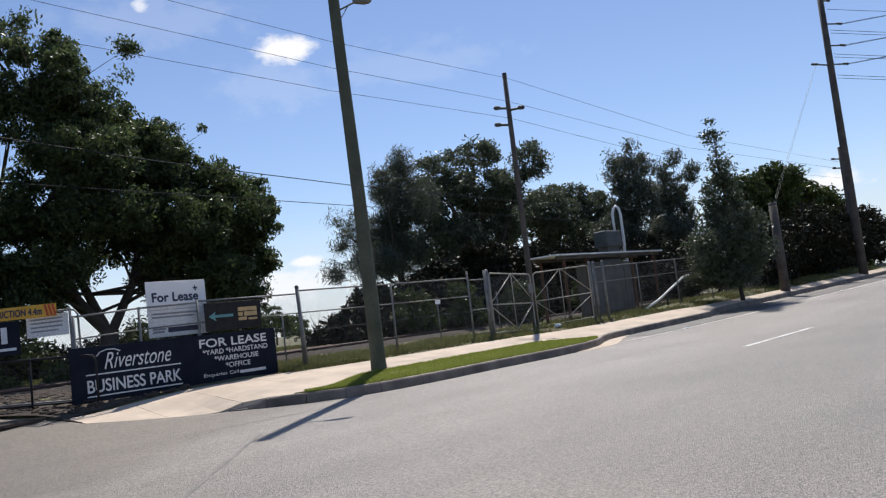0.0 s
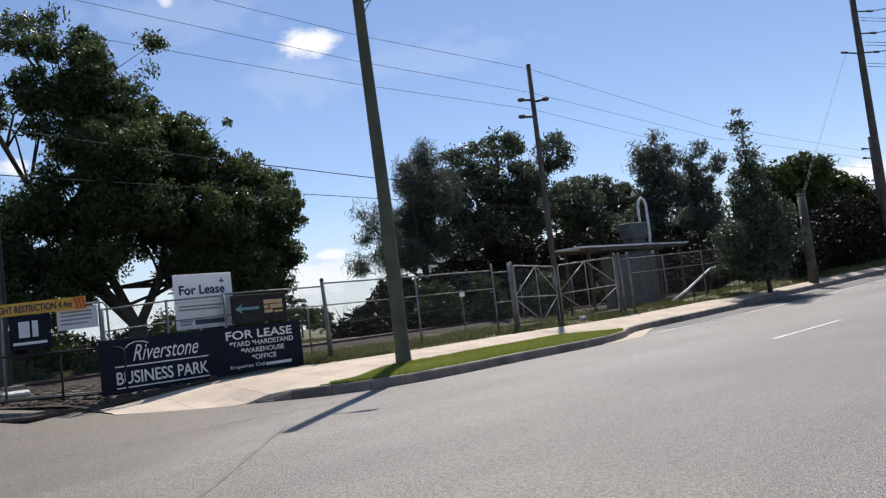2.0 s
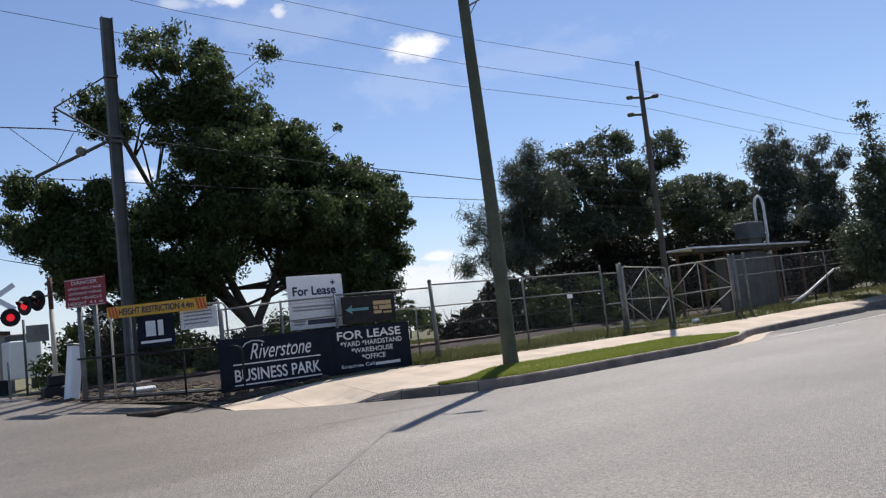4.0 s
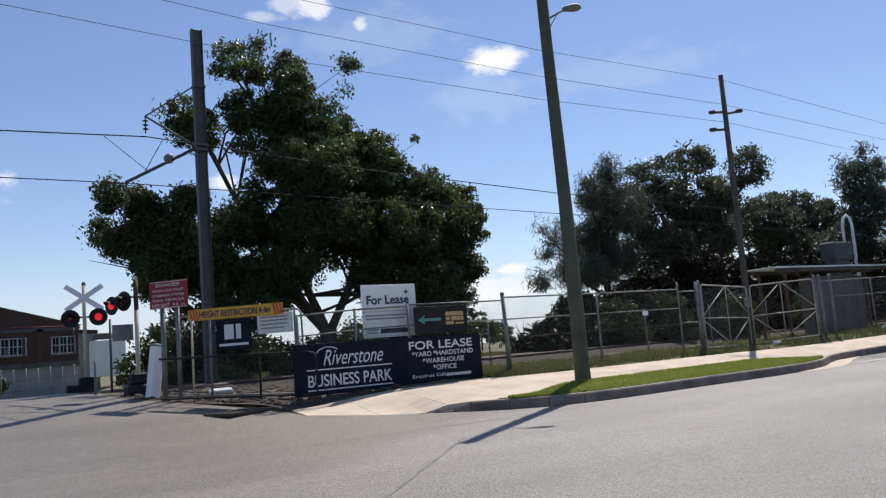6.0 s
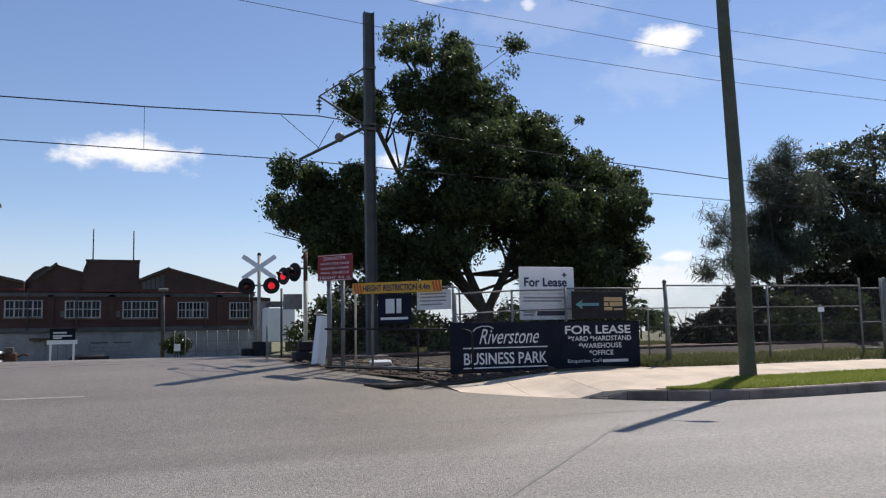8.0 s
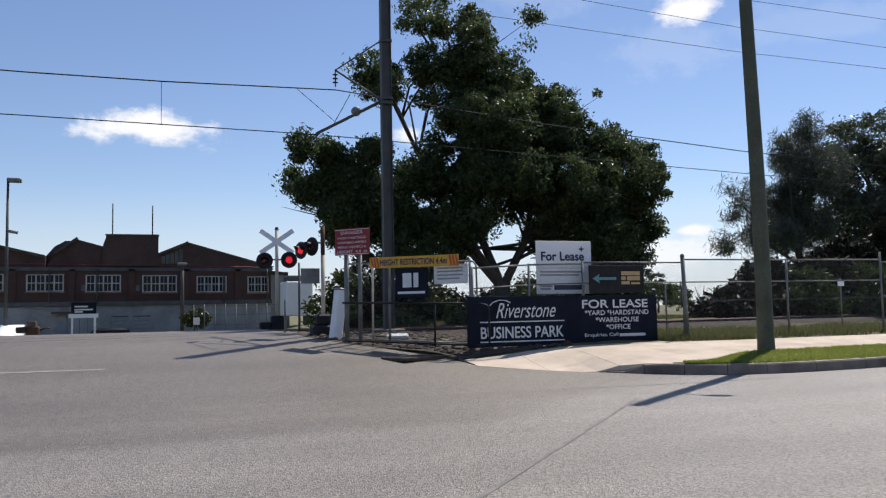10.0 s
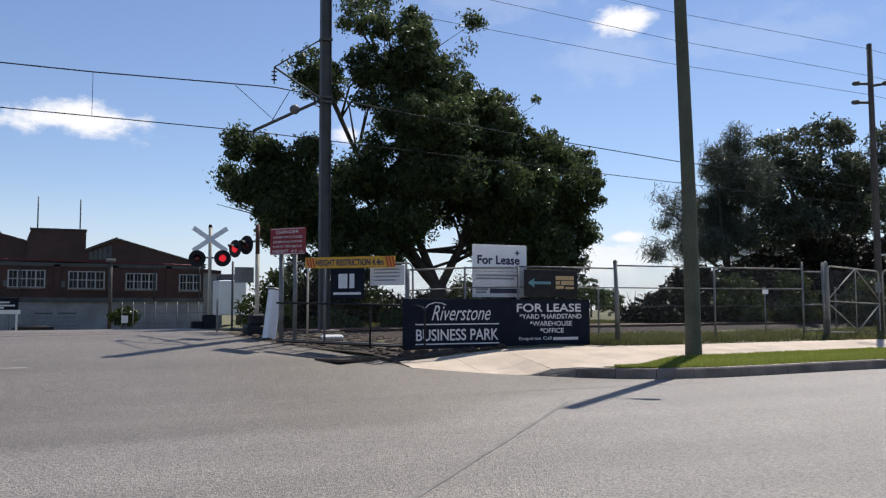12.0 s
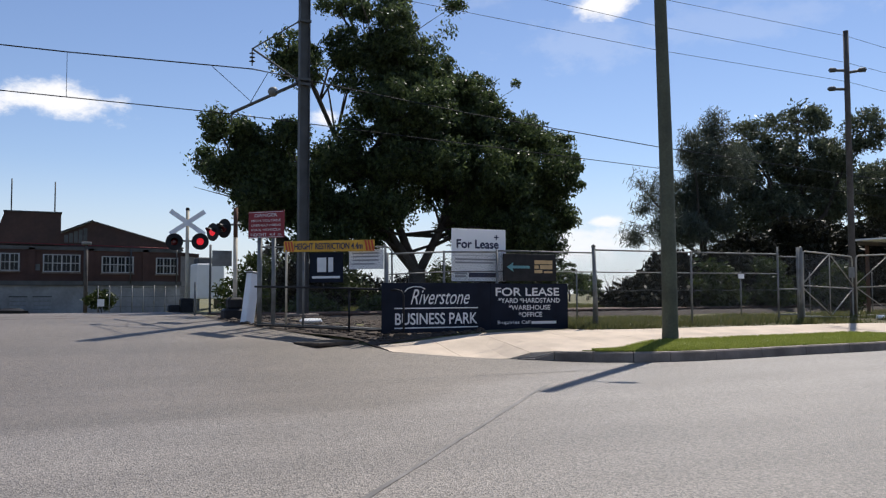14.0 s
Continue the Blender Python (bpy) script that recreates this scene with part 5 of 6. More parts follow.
# drain grate and dirt pit beside the side road
t = thing("drain_pit", pose(5.95, 18.15, side_z(5.95, 18.15) + 0.01, 0, 0, 25), "dark concrete drain pit lid in the dirt", "drain")
part("lid", bm_box(-0.55, -0.35, -0.05, 0.55, 0.35, 0.014, bevel=0.005), M_BLACK, t)
part("rim", bm_box(-0.62, -0.42, -0.06, 0.62, 0.42, 0.006, bevel=0.004), M_DIRT, t)
t = thing("rubbish", (24.9, 18.15, side_z(26, 18)), "white plastic litter lying under the gate", "litter")
part("bag", bm_box(-0.14, -0.08, 0, 0.16, 0.10, 0.13, bevel=0.04), M_WHITE, t)
t = thing("rubbish", (6.3, 20.6, 0.72), "white plastic litter lying behind the fence", "litter")
part("bag", bm_box(-0.25, -0.15, -0.03, 0.3, 0.15, 0.10, bevel=0.05), M_WHITE, t)

# ---- trees ----
def leaf_mesh(name, lobes, n, leaf, material, rng, clump=0.5, fill=0.35, droop=0.0, aspect=0.4, per=26):
    """A crown of many small leaves, in clumps scattered through the lobes (x, y, z, rx, rz)."""
    lob = np.array(lobes, float)
    vol = lob[:, 3] ** 1.6 * lob[:, 4]
    vol /= vol.sum()
    nc = max(len(lob), n // per)
    pick = rng.choice(len(lob), nc, p=vol)
    d = rng.normal(size=(nc, 3))
    d /= np.linalg.norm(d, axis=1, keepdims=True)
    rad = (fill + (1 - fill) * rng.random(nc)) ** 0.55
    cut = clump * 0.2
    ext = np.stack([np.maximum(lob[pick, 3] - cut, lob[pick, 3] * 0.45)] * 2 + [np.maximum(lob[pick, 4] - cut * 0.8, lob[pick, 4] * 0.45)], 1)
    cen = lob[pick, :3] + d * rad[:, None] * ext
    size = clump * (0.45 + 0.8 * rng.random(nc) ** 1.5)
    k = rng.integers(0, nc, n)
    u = rng.normal(size=(n, 3))
    u /= np.linalg.norm(u, axis=1, keepdims=True)
    off = u * (rng.random(n) ** 0.42 * 1.3 * size[k] * (1 + 0.16 * np.abs(rng.normal(size=n))))[:, None] * np.array([0.95, 0.95, 0.62 + 0.3 * abs(droop)])
    p = cen[k] + off
    a = rng.normal(size=(n, 3))
    a[:, 2] -= droop * 1.6
    a /= np.linalg.norm(a, axis=1, keepdims=True)
    b = np.cross(a, rng.normal(size=(n, 3)))
    b /= np.linalg.norm(b, axis=1, keepdims=True)
    s = leaf * (0.6 + 0.8 * rng.random(n))[:, None]
    v = np.stack([p - a * s, p + b * s * aspect, p + a * s, p - b * s * aspect], 1).reshape(-1, 3)
    me = bpy.data.meshes.new(name)
    me.vertices.add(4 * n)
    me.vertices.foreach_set("co", v.ravel())
    me.loops.add(4 * n)
    me.loops.foreach_set("vertex_index", np.arange(4 * n))
    me.polygons.add(n)
    me.polygons.foreach_set("loop_start", np.arange(n) * 4)
    me.polygons.foreach_set("loop_total", np.full(n, 4))
    me.update(calc_edges=True)
    me.materials.append(material)
    return me, cen


def tree(name, base, lobes, n, leaf, material, label, seed, trunk_r=0.3, fork=3.0, limbs=True, clump=0.5, droop=0.0, aspect=0.4, depth=1.0, bark=None, fill=0.35, twigs=60, category="tree", per=26):
    """A tree: tapered trunk, limbs to each lobe of the crown with twigs, and a crown of leaves. Lobes are (x, z, rx, rz) in the plan."""
    rng = np.random.default_rng(seed)
    bx, by, bz = base
    t = thing(name, base, label, category)
    full = []
    for x, z, rx, rz in lobes:
        full.append((x - bx, rng.normal() * depth * 0.6, z - bz, rx, rz))
    top = Vector((0.1, 0, fork))
    part("trunk", bm_tube([(0, 0, -0.3), (0.03, 0, 0.2), (0.0, 0.02, fork * 0.5), top], [trunk_r * 1.3, trunk_r * 1.1, trunk_r * 0.95, trunk_r * 0.85], 10), bark or M_BARK, t)
    me, cen = leaf_mesh("crown", full, n, leaf, material, rng, clump, fill, droop, aspect, per)
    if limbs:
        # a few leaders rise from the fork, and each lobe hangs on a limb from the nearest of them
        order = sorted(full, key=lambda q: -q[2])[: max(2, len(full) // 2)]
        lead = [order[k] for k in sorted({0, len(order) // 3, (2 * len(order)) // 3, len(order) - 1})]
        paths = []
        for x, y, z, rx, rz in lead:
            end = Vector((x, y, z))
            p1 = top.lerp(end, 0.3) + Vector((0.10 * x, 0.1 * rng.normal(), -0.05 * z))
            p2 = top.lerp(end, 0.65) + Vector(rng.normal(size=3) * 0.2)
            pts = [top - Vector((0, 0, 0.25)), p1, p2, end]
            r = trunk_r * (0.5 + 0.12 * rng.random())
            part("leader", bm_tube(pts, [r, r * 0.8, r * 0.5, r * 0.15], 8), bark or M_BARK, t)
            paths += [top.lerp(p1, 0.5), p1, p1.lerp(p2, 0.5), p2, p2.lerp(end, 0.5)]
        for x, y, z, rx, rz in full:
            end = Vector((x, y, z))
            low = [q for q in paths if q.z < z - 0.15 * z] or paths[:1]
            a = min(low, key=lambda q: (q - end).length + 0.6 * max(0, q.z - z))
            mid = a.lerp(end, 0.5) + Vector((rng.normal() * 0.2, rng.normal() * 0.2, 0.12 * (end - a).length))
            r = trunk_r * min(0.32, 0.03 + rx * 0.12)
            if (end - a).length > 0.5:
                part("limb", bm_tube([a, mid, end], [r, r * 0.65, r * 0.2], 6), bark or M_BARK, t)
        bm = bmesh.new()
        lob = np.array(full)
        for c in cen[rng.choice(len(cen), min(twigs, len(cen)), replace=False)]:
            i = int(np.argmin(((lob[:, :3] - c) ** 2).sum(1)))
            a = Vector(lob[i, :3])
            b = Vector(c)
            if (b - a).length > 0.15:
                tube(bm, [a, a.lerp(b, 0.5) + Vector((0, 0, 0.1)), b], [0.035 * trunk_r / 0.3, 0.025 * trunk_r / 0.3, 0.012], 4, caps=False)
        if bm.verts:
            part("fine_branching", bm, bark or M_BARK, t)["kind"] = "stuff"
        else:
            bm.free()
    ob = new("crown", me)
    ob.parent = t
    return t


CROWN_TOP = ((11.7, 14.4, 0.94, 0.64), (10.8, 13.4, 0.53, 0.46), (12.1, 13.4, 0.65, 0.45), (13.1, 13.5, 0.66, 0.56), (13.4, 12.8, 0.86, 0.63), (14.2, 13.5, 0.23, 0.28), (15.3, 13.4, 0.32, 0.21), (15.9, 13, 0.26, 0.18), (8.6, 10.9, 0.66, 0.71), (10.3, 11.4, 0.91, 0.79), (11.5, 11.6, 0.88, 0.78), (12.6, 11.8, 0.7, 0.7), (11.2, 10, 0.63, 0.29), (12.1, 9.5, 0.48, 0.29), (13.4, 11.6, 0.85, 0.6), (14.6, 12, 0.66, 0.51), (14.2, 10.7, 1.1, 0.88), (12.9, 10.3, 0.89, 0.64), (15.8, 11.2, 0.87, 0.72), (15, 9.9, 1.2, 1), (16.7, 10.5, 0.77, 0.64), (17.6, 10.8, 0.78, 0.7), (18.2, 10.2, 0.52, 0.47), (19.2, 10.7, 0.35, 0.4))
CROWN_SKIRT = ((21.2, 3.3, 0.9, 0.9), (20.6, 2.6, 1, 0.7), (21.9, 4.9, 0.7, 0.9), (11, 3.4, 1.3, 0.8), (12.7, 3.9, 0.9, 0.6), (9.8, 3.4, 1, 0.7), (17, 3.2, 0.9, 0.7), (18.2, 2.6, 1, 0.6), (9.5, 11.2, 0.8, 0.6), (12.4, 12.5, 0.7, 0.5), (13.9, 12.5, 0.6, 0.5), (12.2, 9.3, 0.8, 0.6))
CROWN_HEART = ((13.5, 8.9, 1.9, 1.4), (16.2, 8.4, 2, 1.5), (18.9, 8.2, 1.5, 1.2), (20.1, 6.2, 1.9, 1.6), (17.2, 6.4, 2.1, 1.4), (13.6, 6.8, 2, 1.2), (14.4, 10.8, 1.2, 1), (20.2, 3.6, 1.3, 0.9), (18.4, 4.2, 1.5, 1), (11.4, 4.8, 1.4, 0.9), (12.2, 10.9, 1.1, 0.7), (16.9, 9.9, 1.3, 0.9), (11.6, 7, 1.2, 1.1), (12.4, 4.9, 1.3, 0.9), (13.4, 5.3, 1, 0.6), (16.4, 5, 1.2, 0.7), (15.2, 5.7, 1.2, 0.6), (10.2, 4, 1.2, 0.8), (11.4, 3.9, 1, 0.7), (17.9, 3.4, 1, 0.7), (20.9, 4.2, 1, 1.2), (21.2, 6.2, 1, 1.1), (16.9, 4.3, 1.2, 0.9), (17.6, 5.6, 1.2, 0.8), (19, 2.9, 1.3, 0.7))
CROWN_BODY = ((13.4, 8.6, 1.2, 0.94), (11.8, 8, 1, 0.82), (14.9, 8.3, 1.3, 1.1), (16.6, 8.9, 1.1, 0.97), (18.6, 8.9, 1.2, 0.92), (20.7, 9, 0.74, 0.85), (19.6, 8.2, 1.1, 0.79), (21.5, 8.1, 0.8, 0.8), (22.9, 7.6, 0.59, 0.48), (22.5, 6.9, 0.37, 0.37), (11, 6.8, 1, 0.85), (12.5, 6.6, 1.3, 1), (14.3, 6.7, 1.1, 0.98), (16.2, 6.6, 1.4, 1.2), (18.4, 6.7, 1.5, 1.2), (20.5, 6.8, 1.3, 1.2), (21.4, 5.3, 0.69, 1.2), (19.9, 4.9, 1.2, 1.1), (17.8, 4.9, 1.2, 1), (16.6, 5.3, 0.75, 0.55), (21.6, 3.7, 0.47, 0.73), (19.4, 3.4, 1.4, 0.92), (12.2, 5.2, 0.81, 0.57), (10.8, 5, 1, 0.89))
tree("eucalyptus_tree", (14.4, 32.0, 0.6), tuple((x, z, rx * 1.2, rz * 1.2) for x, z, rx, rz in CROWN_TOP) + CROWN_BODY + CROWN_SKIRT + CROWN_HEART, 290000, 0.088, M_LEAF_EUC, "big dense eucalyptus tree with a dark forked trunk", 3, 0.40, 1.9, clump=0.38, depth=1.5, droop=0.35, twigs=420, fill=0.22, per=95)
LEFT = ((6.2, 8.1, 0.63, 0.63), (7.2, 8.1, 0.66, 0.57), (6.1, 7, 0.51, 0.65), (7.8, 7.6, 0.82, 0.72), (9, 7.9, 0.77, 0.67), (6.8, 6.4, 0.98, 0.79), (8.3, 6.2, 1, 0.9), (9.6, 6.1, 0.96, 0.91), (7.6, 5.3, 0.88, 0.65), (9, 4.9, 1, 0.81), (10.3, 5, 0.91, 0.91), (8.3, 4.4, 0.65, 0.42), (10.9, 7.3, 0.7, 0.45))
tree("eucalyptus_tree", (9.9, 33.5, 0.6), LEFT + ((8.2, 6.6, 1.5, 1.1), (9.6, 5.6, 1.4, 1.1), (8.6, 4.9, 1.1, .8)), 80000, 0.088, M_LEAF_EUC, "smaller leafy eucalyptus leaning out beside the big tree", 4, 0.22, 2.6, clump=0.42, depth=1.0, droop=0.35, per=80)
CAS = ((48.0, 14.3, 1.2, 1.7), (45.2, 12.5, 1.3, 1.6), (48.2, 11.4, 2.5, 2.5), (43.9, 9.5, 1.3, 1.6), (47.4, 8.0, 2.8, 2.6), (42.1, 8.1, .9, 1.2), (40.5, 5.8, 1.1, .8), (44.0, 6.2, 2.3, 1.6), (51.7, 12.0, 1.8, 2.5), (50.0, 7.5, 2.4, 2.4), (41.6, 9.7, .4, 1.0))
tree("casuarina_tree", (47.5, 50.0, 0.5), CAS, 46000, 0.26, M_LEAF_CAS, "feathery grey-green casuarina tree with wispy branches", 5, 0.3, 4.0, clump=0.65, droop=-0.5, aspect=0.09, depth=2, fill=0.25, twigs=200, per=40)
EUB = ((63.0, 17.3, 3.1, 1.3), (57.7, 15.3, 2.1, 1.8), (64.8, 15.6, 1.9, 1.9), (61.4, 13.4, 4.0, 2.0), (55.6, 11.9, 2.2, 2.2), (63.4, 9.8, 4.3, 2.7), (57.3, 8.2, 3.7, 2.6), (68.3, 11.5, 2.3, 2.7), (54.5, 14.5, .6, .6))
tree("eucalyptus_tree", (61.0, 52.0, 0.5), EUB, 60000, 0.17, M_LEAF_GREY, "tall round-topped eucalyptus with bare limbs showing through", 6, 0.42, 6.0, clump=0.75, droop=0.3, depth=2.5, twigs=150, fill=0.45, per=60)
EUC = ((75.0, 13.6, 2.2, 1.2), (80.9, 13.8, 1.9, 1.4), (73.8, 11.3, 3.6, 2.7), (82.6, 10.8, 3.1, 3.2), (77.4, 8.1, 3.9, 2.6))
tree("eucalyptus_tree", (77.0, 54.0, 0.5), EUC, 36000, 0.19, M_LEAF_GREY, "grey-green eucalyptus among the trackside trees", 7, 0.35, 5.0, clump=0.75, droop=0.3, depth=2.5, fill=0.35, per=50)
PINE = ((76.6, 17.0, .8, 1.0), (73.5, 15.1, 1.1, 1.2), (79.0, 15.0, 1.1, 1.4), (76.1, 14.0, 2.0, 2.2), (75.5, 11.0, 2.5, 2.8), (73.5, 7.5, 2.9, 2.7))
tree("pine_tree", (76.0, 45.0, 0.5), PINE, 18000, 0.26, M_LEAF_CAS, "dark upright pine-like tree behind the hut", 8, 0.3, 5.0, clump=0.65, droop=-0.3, aspect=0.18, depth=1.2)
PIN2 = ((87.2, 16.5, .9, 1.2), (85.2, 15.1, 1.1, 1.2), (89.6, 14.7, 1.1, 1.5), (86.8, 12.6, 2.1, 2.4), (88.0, 9.6, 2.8, 3.0), (84.1, 7.4, 3.0, 2.6))
tree("pine_tree", (87.0, 45.0, 0.5), PIN2, 18000, 0.28, M_LEAF_CAS, "second upright pine-like tree behind the hut", 9, 0.3, 5.0, clump=0.65, droop=-0.3, aspect=0.18, depth=1.2)
YNG = ((36.7, 9.0, .22, .45), (36.9, 8.2, .4, .6), (37.2, 6.8, .6, 1.0), (37.5, 5.5, 1.05, 1.25), (37.7, 4.1, 1.6, 1.35), (37.5, 2.8, 2.0, 1.15), (36.9, 1.9, 1.8, .7), (35.2, 3.1, .8, 1.0), (39.3, 2.5, 1.0, .9))
tree("street_tree", (38.0, 16.9, side_z(38, 16.9)), YNG, 30000, 0.075, M_LEAF_YOUNG, "young columnar street tree with small pale-edged leaves", 10, 0.10, 1.0, clump=0.34, aspect=0.5, depth=0.5, fill=0.2, twigs=120)
BU1 = ((78.8, 10.8, 2.5, 1.5), (74.3, 9.3, 2.0, 2.0), (78.1, 7.3, 3.2, 3.4), (75.4, 3.6, 3.3, 2.8), (71.5, 3.4, 2.8, 2.4))
tree("leafy_tree", (77.0, 30.0, 0.6), BU1, 32000, 0.22, M_LEAF_BUSH, "dense rounded green tree beside the tall pole", 11, 0.3, 2.0, clump=0.7, depth=1.5)
BU2 = ((89.5, 9.9, 2.3, 1.7), (96.6, 8.8, 3.1, 2.1), (91.9, 5.9, 4.0, 3.3), (101.2, 6.5, 2.2, 3.6), (92.2, 2.6, 4.0, 2.7), (101.6, 3.2, 1.7, 3.6))
tree("leafy_tree", (93.0, 32.0, 0.6), BU2, 32000, 0.26, M_LEAF_BUSH, "wide dense green tree at the far bend of the path", 12, 0.3, 2.0, clump=0.8, depth=1.5)
# the shade on these bushes is put into their near-black leaf colour
for k, (x, y, h) in enumerate(((46.5, 19.3, 2.6), (49.5, 19.6, 3.6), (53, 19.8, 4.4), (57, 20.0, 4.6), (61.5, 20.2, 4.8), (67, 20.4, 5.0), (73, 20.6, 5.0))):
    z = side_z(x, 19)
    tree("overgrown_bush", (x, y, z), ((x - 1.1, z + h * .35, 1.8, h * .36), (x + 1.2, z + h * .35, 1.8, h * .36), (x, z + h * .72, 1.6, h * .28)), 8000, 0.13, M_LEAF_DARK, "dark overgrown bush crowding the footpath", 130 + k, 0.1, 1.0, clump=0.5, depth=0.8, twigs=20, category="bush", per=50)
# a dark bank of undergrowth along the far side of the track, shade in its leaf colour
for k in range(17):
    x = 25.2 + k * 2.5
    y = 30.1 + 0.13 * (x - 26) + 0.4 * math.sin(k * 2.7)
    h = min(4.6, 1.5 + 0.9 * k) + 0.4 * math.sin(k * 1.9)
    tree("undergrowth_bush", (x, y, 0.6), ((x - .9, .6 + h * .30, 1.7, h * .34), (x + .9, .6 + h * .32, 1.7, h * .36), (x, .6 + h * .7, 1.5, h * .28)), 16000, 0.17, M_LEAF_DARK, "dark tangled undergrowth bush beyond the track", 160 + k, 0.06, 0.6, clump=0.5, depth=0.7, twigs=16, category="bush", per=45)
# bushes added to fill the dark below the crowns, most with shade-darkened leaves
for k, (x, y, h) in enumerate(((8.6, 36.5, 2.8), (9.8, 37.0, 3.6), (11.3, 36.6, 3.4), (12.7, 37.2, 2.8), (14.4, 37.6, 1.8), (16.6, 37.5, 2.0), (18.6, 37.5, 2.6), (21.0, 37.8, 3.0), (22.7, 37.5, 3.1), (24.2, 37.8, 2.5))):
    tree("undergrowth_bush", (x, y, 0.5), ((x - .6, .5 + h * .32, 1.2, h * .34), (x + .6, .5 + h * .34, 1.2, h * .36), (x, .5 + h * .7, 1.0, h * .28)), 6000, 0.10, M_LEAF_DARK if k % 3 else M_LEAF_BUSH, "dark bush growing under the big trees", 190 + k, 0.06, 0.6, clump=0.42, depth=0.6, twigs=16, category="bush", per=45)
# understorey along the far side of the track, in the same shade-darkened leaves
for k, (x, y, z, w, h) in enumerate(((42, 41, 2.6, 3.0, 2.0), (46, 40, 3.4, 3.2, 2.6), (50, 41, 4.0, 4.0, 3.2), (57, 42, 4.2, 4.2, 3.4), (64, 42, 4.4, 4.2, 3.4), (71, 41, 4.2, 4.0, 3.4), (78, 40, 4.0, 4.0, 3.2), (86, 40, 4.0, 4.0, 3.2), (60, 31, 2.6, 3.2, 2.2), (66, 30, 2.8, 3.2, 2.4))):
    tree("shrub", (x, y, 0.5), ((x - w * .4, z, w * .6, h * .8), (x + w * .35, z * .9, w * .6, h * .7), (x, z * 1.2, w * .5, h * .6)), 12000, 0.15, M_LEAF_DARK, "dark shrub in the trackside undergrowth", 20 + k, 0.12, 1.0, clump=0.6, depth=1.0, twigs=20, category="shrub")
for k, (x, y, z, w, h) in enumerate(((28.0, 29.0, 2.5, 1.3, .9), (31.2, 28.4, 2.6, 1.2, .8), (39.5, 26.0, 2.7, 1.3, 1.0), (41.0, 26.0, 3.0, 1.1, .9), (35.0, 27.5, 2.4, 1.4, .9))):
    tree("shrub", (x, y, 0.6), ((x - w * .3, z * .6, w * .8, h), (x + w * .3, z * .55, w * .8, h), (x, z, w * .7, h * .6)), 3600, 0.12, M_LEAF_BUSH, "sunlit green shrub beside the railway", 40 + k, 0.07, 0.6, clump=0.35, depth=0.5, twigs=20, category="shrub")
for k, (x, y, w) in enumerate(((28.4, 32.0, 1.6), (31, 33, 1.6), (34, 34, 1.8))):
    tree("shrub", (x, y, 0.6), ((x - w * .5, 1.2, w * .8, .6), (x + w * .5, 1.3, w * .8, .65), (x, 1.5, w * .6, .5)), 3000, 0.12, M_LEAF_CAS, "low dark weedy bush beyond the track", 50 + k, 0.05, 0.4, clump=0.35, depth=0.6, twigs=10, category="shrub")
# small far trees and a dead one in the field
tree("field_tree", (62.5, 90.0, 0.0), ((61.3, 3.6, 1.2, 1.0), (63.9, 3.2, 1.2, .9), (62.6, 4.8, 1.1, .8), (60.9, 2.4, .7, .6)), 2600, 0.20, M_LEAF_EUC, "small sparse field tree in the distance", 60, 0.14, 1.4, clump=0.4, depth=0.8)
t = thing("dead_tree", (73.0, 95.0, 0.0), "bare dead tree standing in the far field", "tree")
part("trunk", bm_tube([(0, 0, -0.3), (0.1, 0, 1.4), (-0.1, 0, 2.4)], [0.16, 0.11, 0.06], 7), M_BARK, t)
for a in ((1.2, 3.6), (-1.0, 3.9), (0.6, 4.0), (-0.5, 3.0)):
    part("limb", bm_tube([(0.05, 0, 1.5), (a[0] * 0.5, 0, 2.5), (a[0], 0, a[1])], [0.08, 0.06, 0.025], 5), M_BARK, t)
for k in range(16):
    x = 30 + k * 22 + 6 * math.sin(k * 5)
    y = 320 + 25 * math.sin(k * 2.1)
    h = 7 + 3 * math.sin(k * 3.3)
    tree("distant_tree", (x, y, -2), ((x - 3, h * .6, 4.5, h * .35), (x + 3, h * .55, 4.5, h * .35), (x, h * .8, 3.5, h * .25)), 1200, 0.8, M_LEAF_EUC, "hazy distant tree on the horizon", 70 + k, 0.3, 2.0, clump=1.6, depth=2.0, limbs=False)
tree("yard_bush", (3.55, 55.5, -0.2), ((3.2, 1.0, .55, .5), (3.9, 1.0, .55, .5), (3.55, 1.4, .5, .35)), 2200, 0.11, M_LEAF_BUSH, "round clipped bush before the factory", 90, 0.06, 0.4, clump=0.25, depth=0.3, twigs=10, category="bush")
for k, (x, y, w, h) in enumerate(((11.0, 38.0, 1.6, 2.4), (13.5, 42, 2.0, 2.0), (12.0, 29.0, 0.9, 1.2), (9.0, 29.0, 0.8, 1.1))):
    tree("shrub", (x, y, 0.5), ((x - w * .4, h * .6, w * .7, h * .45), (x + w * .4, h * .6, w * .7, h * .4), (x, h, w * .5, h * .35)), 3200, 0.13, M_LEAF_BUSH, "green bush near the crossing", 100 + k, 0.06, 0.6, clump=0.4, depth=0.5, twigs=10, category="shrub")
# dead twigs reaching out of the leaning tree
t = thing("dead_branch", (7.0, 33.4, 5.2), "bare dead branch reaching out of the crown", "branch")
for k, (a, b) in enumerate(((-1.3, 1.6), (-1.6, 1.1), (-1.0, 0.6), (-1.5, 0.5))):
    part("twig", bm_tube([(0.6, 0, 0.0), (a * 0.4, 0, b * 0.5), (a, 0.1 * k, b)], [0.03, 0.02, 0.008], 5), M_BARK, t)


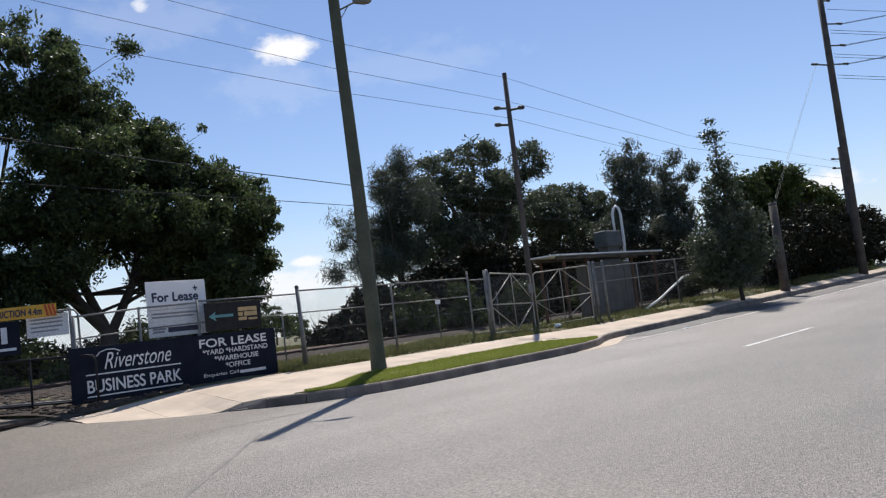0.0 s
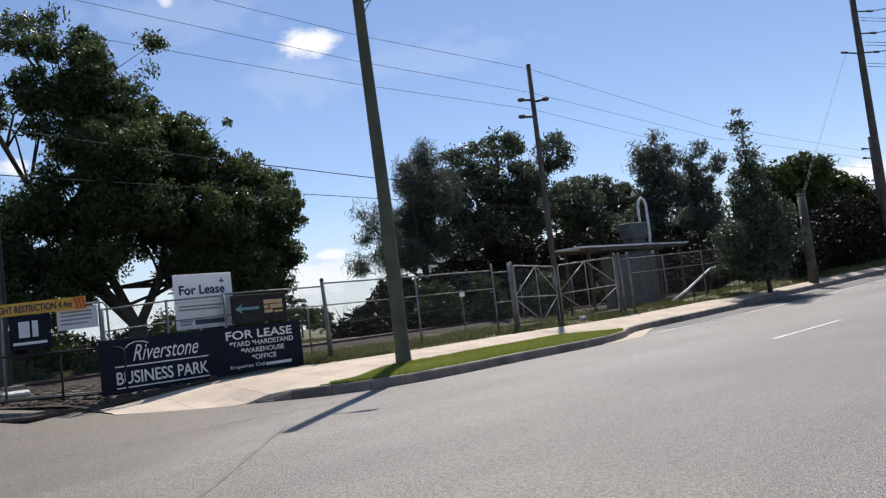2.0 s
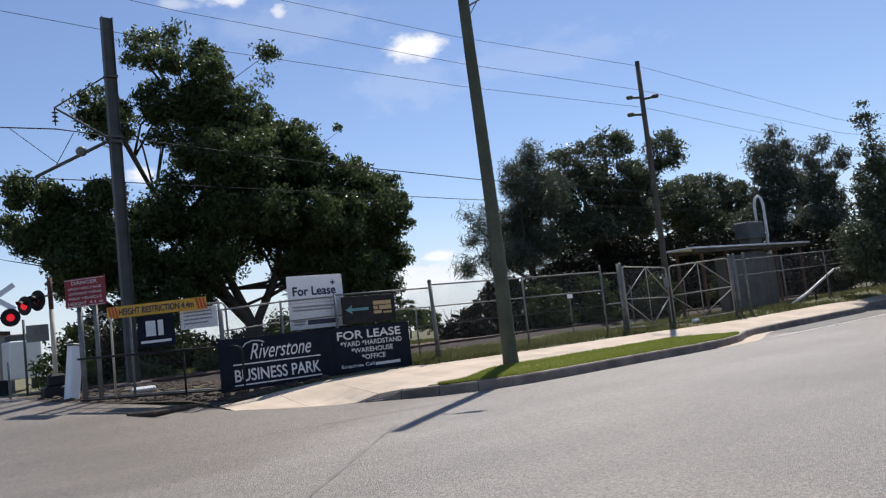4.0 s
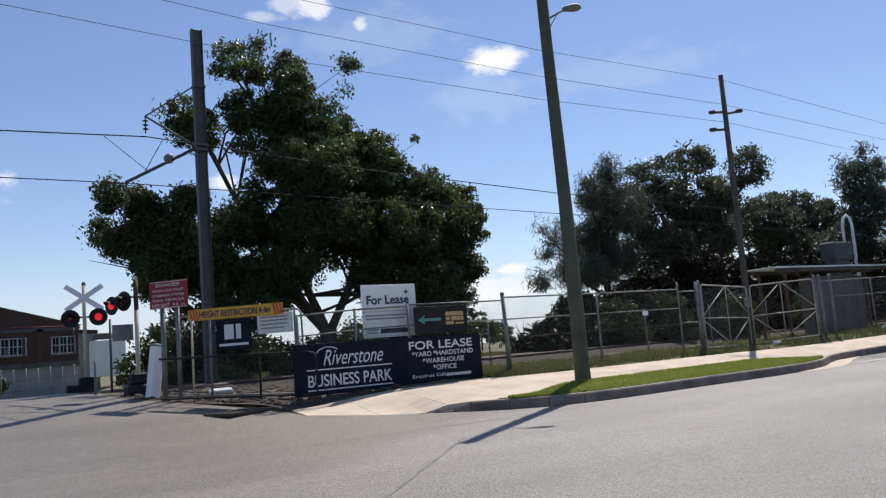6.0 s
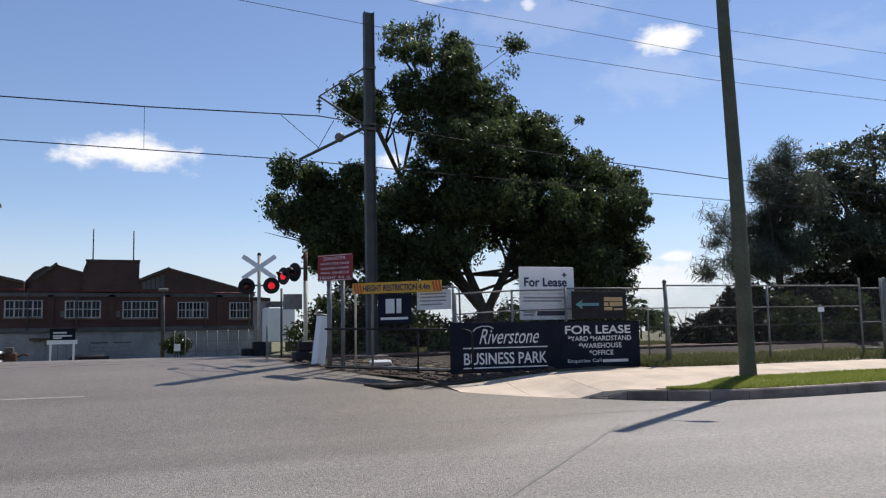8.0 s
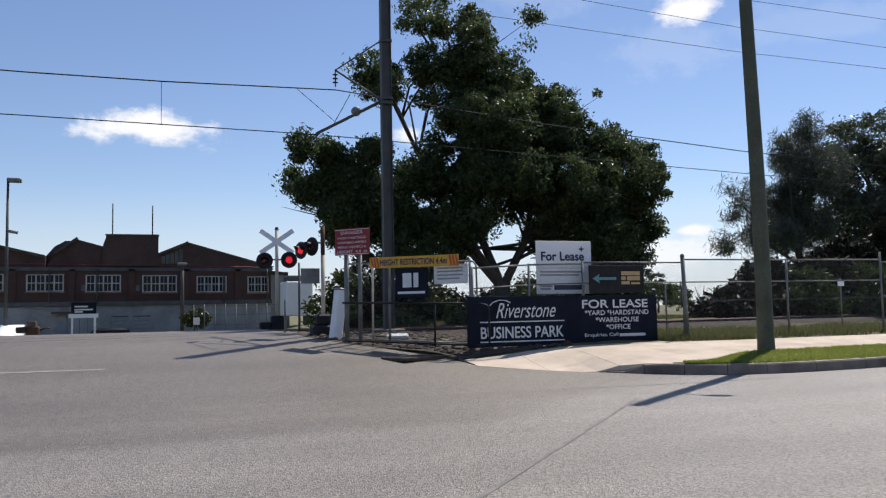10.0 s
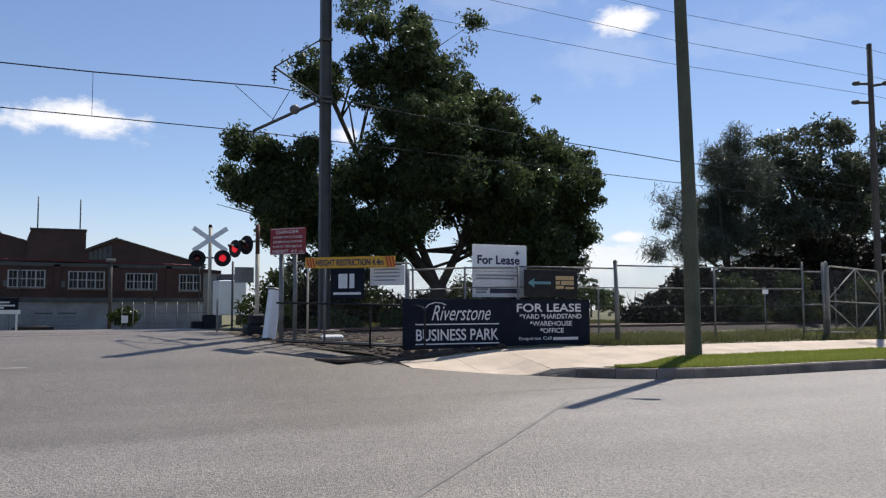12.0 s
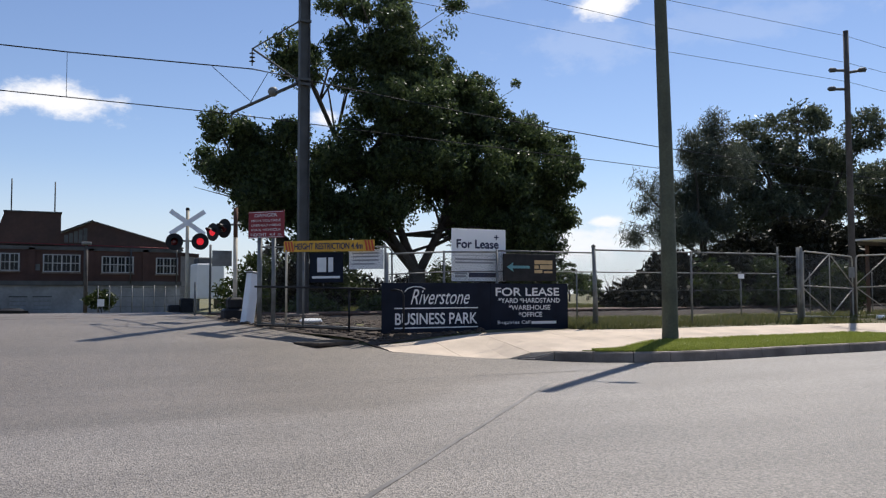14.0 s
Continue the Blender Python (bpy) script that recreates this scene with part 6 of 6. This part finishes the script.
# ---- grass ----
def blades(name, pts, hgt, material, rng, width=0.012, lean=0.5):
    n = len(pts)
    p = np.array(pts, float)
    a = rng.random(n) * 2 * math.pi
    h = hgt * (0.5 + rng.random(n))
    d = np.stack([np.cos(a), np.sin(a), 0 * a], 1)
    tip = p + np.stack([lean * h * rng.normal(size=n) * 0.6, lean * h * rng.normal(size=n) * 0.6, h], 1)
    w = width * (0.7 + 0.6 * rng.random(n))[:, None]
    v = np.stack([p - d * w, p + d * w, tip], 1).reshape(-1, 3)
    me = bpy.data.meshes.new(name)
    me.from_pydata(v.tolist(), [], np.arange(3 * n).reshape(-1, 3).tolist())
    me.materials.append(material)
    ob = new(name, me)
    ob.scale = (U, U, U)
    return ob


rng = np.random.default_rng(5)
# mown verge between kerb and path: turf sheet and blades
bm = bmesh.new()
rows = []
for x in steps(10.4, 22.3, 0.3):
    a, b = kerb_y(x) + 0.15, max(kerb_y(x) + 0.16, path_front(x) - 0.005)
    rows.append([bm.verts.new((x, a + (b - a) * j / 4, side_z(x, a + (b - a) * j / 4) + 0.018 + 0.02 * math.sin(math.pi * j / 4))) for j in range(5)])
for r, q in zip(rows, rows[1:]):
    for j in range(4):
        bm.faces.new((r[j], q[j], q[j + 1], r[j + 1]))
tagged(part("verge", bm, M_TURF), "bright green mown grass verge between kerb and footpath", "grass", kind="structure")
pts = []
while len(pts) < 42000:
    x = 10.6 + 11.5 * rng.random()
    a, b = kerb_y(x) + 0.12, path_front(x) + 0.05 + 0.05 * noise.noise((x * 2.2, 0, 7))
    y = a + (b - a) * rng.random()
    pts.append((x, y, side_z(x, y) + 0.02))
tagged(blades("mown_grass", pts, 0.045, M_GRASS, rng, 0.010), "short bright green grass blades on the verge", "grass", kind="stuff")
pts = []
while len(pts) < 42000:
    x = 12.6 + 50 * rng.random() ** 1.5
    y = 17.45 + 5.5 * rng.random() ** 1.3
    if noise.noise((x * 0.6, y * 0.9, 0)) + 0.25 < rng.random() * 0.7 - 0.1:
        continue
    pts.append((x, y, side_z(x, y) - 0.02))
tagged(blades("weedy_grass", pts, 0.13, M_DRYGRASS, rng, 0.014, 0.7), "uneven weedy green and straw grass along the fence", "grass", kind="stuff")
pts = []
while len(pts) < 26000:
    x = 12 + 60 * rng.random() ** 1.3
    y = 29 + 14 * rng.random()
    if x > 24.5 + 0.5 * (y - 29):
        continue
    if noise.noise((x * 0.3, y * 0.4, 3)) < -0.05:
        continue
    pts.append((x, y, side_z(x, y) - 0.02))
tagged(blades("tall_dry_grass", pts, 0.26, M_DRYGRASS, rng, 0.03, 0.5), "tall straw and green grass beyond the track", "grass", kind="stuff")
# stones and clods on the bare bank by the corner
rng2 = random.Random(8)
bm = bmesh.new()
for k in range(2600):
    x = 4.6 + 5.4 * rng2.random()
    y = 17.2 + 7.0 * rng2.random() ** 1.4
    if x < road_right(y) + 0.1:
        continue
    if y < 17.85 and x > 6.9:
        continue
    s = 0.02 + 0.075 * rng2.random() ** 2.5
    z = side_z(x, y)
    vs = bmesh.ops.create_icosphere(bm, subdivisions=1, radius=s)["verts"]
    for v in vs:
        v.co = Vector((x, y, z + s * 0.15)) + Vector((v.co.x * (1 + 0.4 * rng2.random()), v.co.y, v.co.z * 0.6)) + Vector((rng2.gauss(0, s * 0.12), rng2.gauss(0, s * 0.12), 0))
tagged(part("clods_and_stones", bm, M_DIRT), "brown clods and stones on the bare bank", "stones", kind="stuff")
bm = bmesh.new()
rows = []
for y in steps(16.9, 24.5, 0.35):
    x0 = road_right(y) - 0.05
    x1 = 9.2 if y > 17.85 else 6.95
    rows.append([bm.verts.new((x0 + (x1 - x0) * i / 10, y, side_z(x0 + (x1 - x0) * i / 10, y) + 0.005 + (0.05 * noise.noise((x0 * 3 + i * 0.7, y * 3, 0)) if 0 < i else 0.0))) for i in range(11)])
for r, q in zip(rows, rows[1:]):
    for j in range(10):
        bm.faces.new((r[j], r[j + 1], q[j + 1], q[j]))
tagged(part("dirt_bank", bm, M_DIRT, smooth=True), "bare brown dirt bank beside the side road", "dirt", kind="structure")
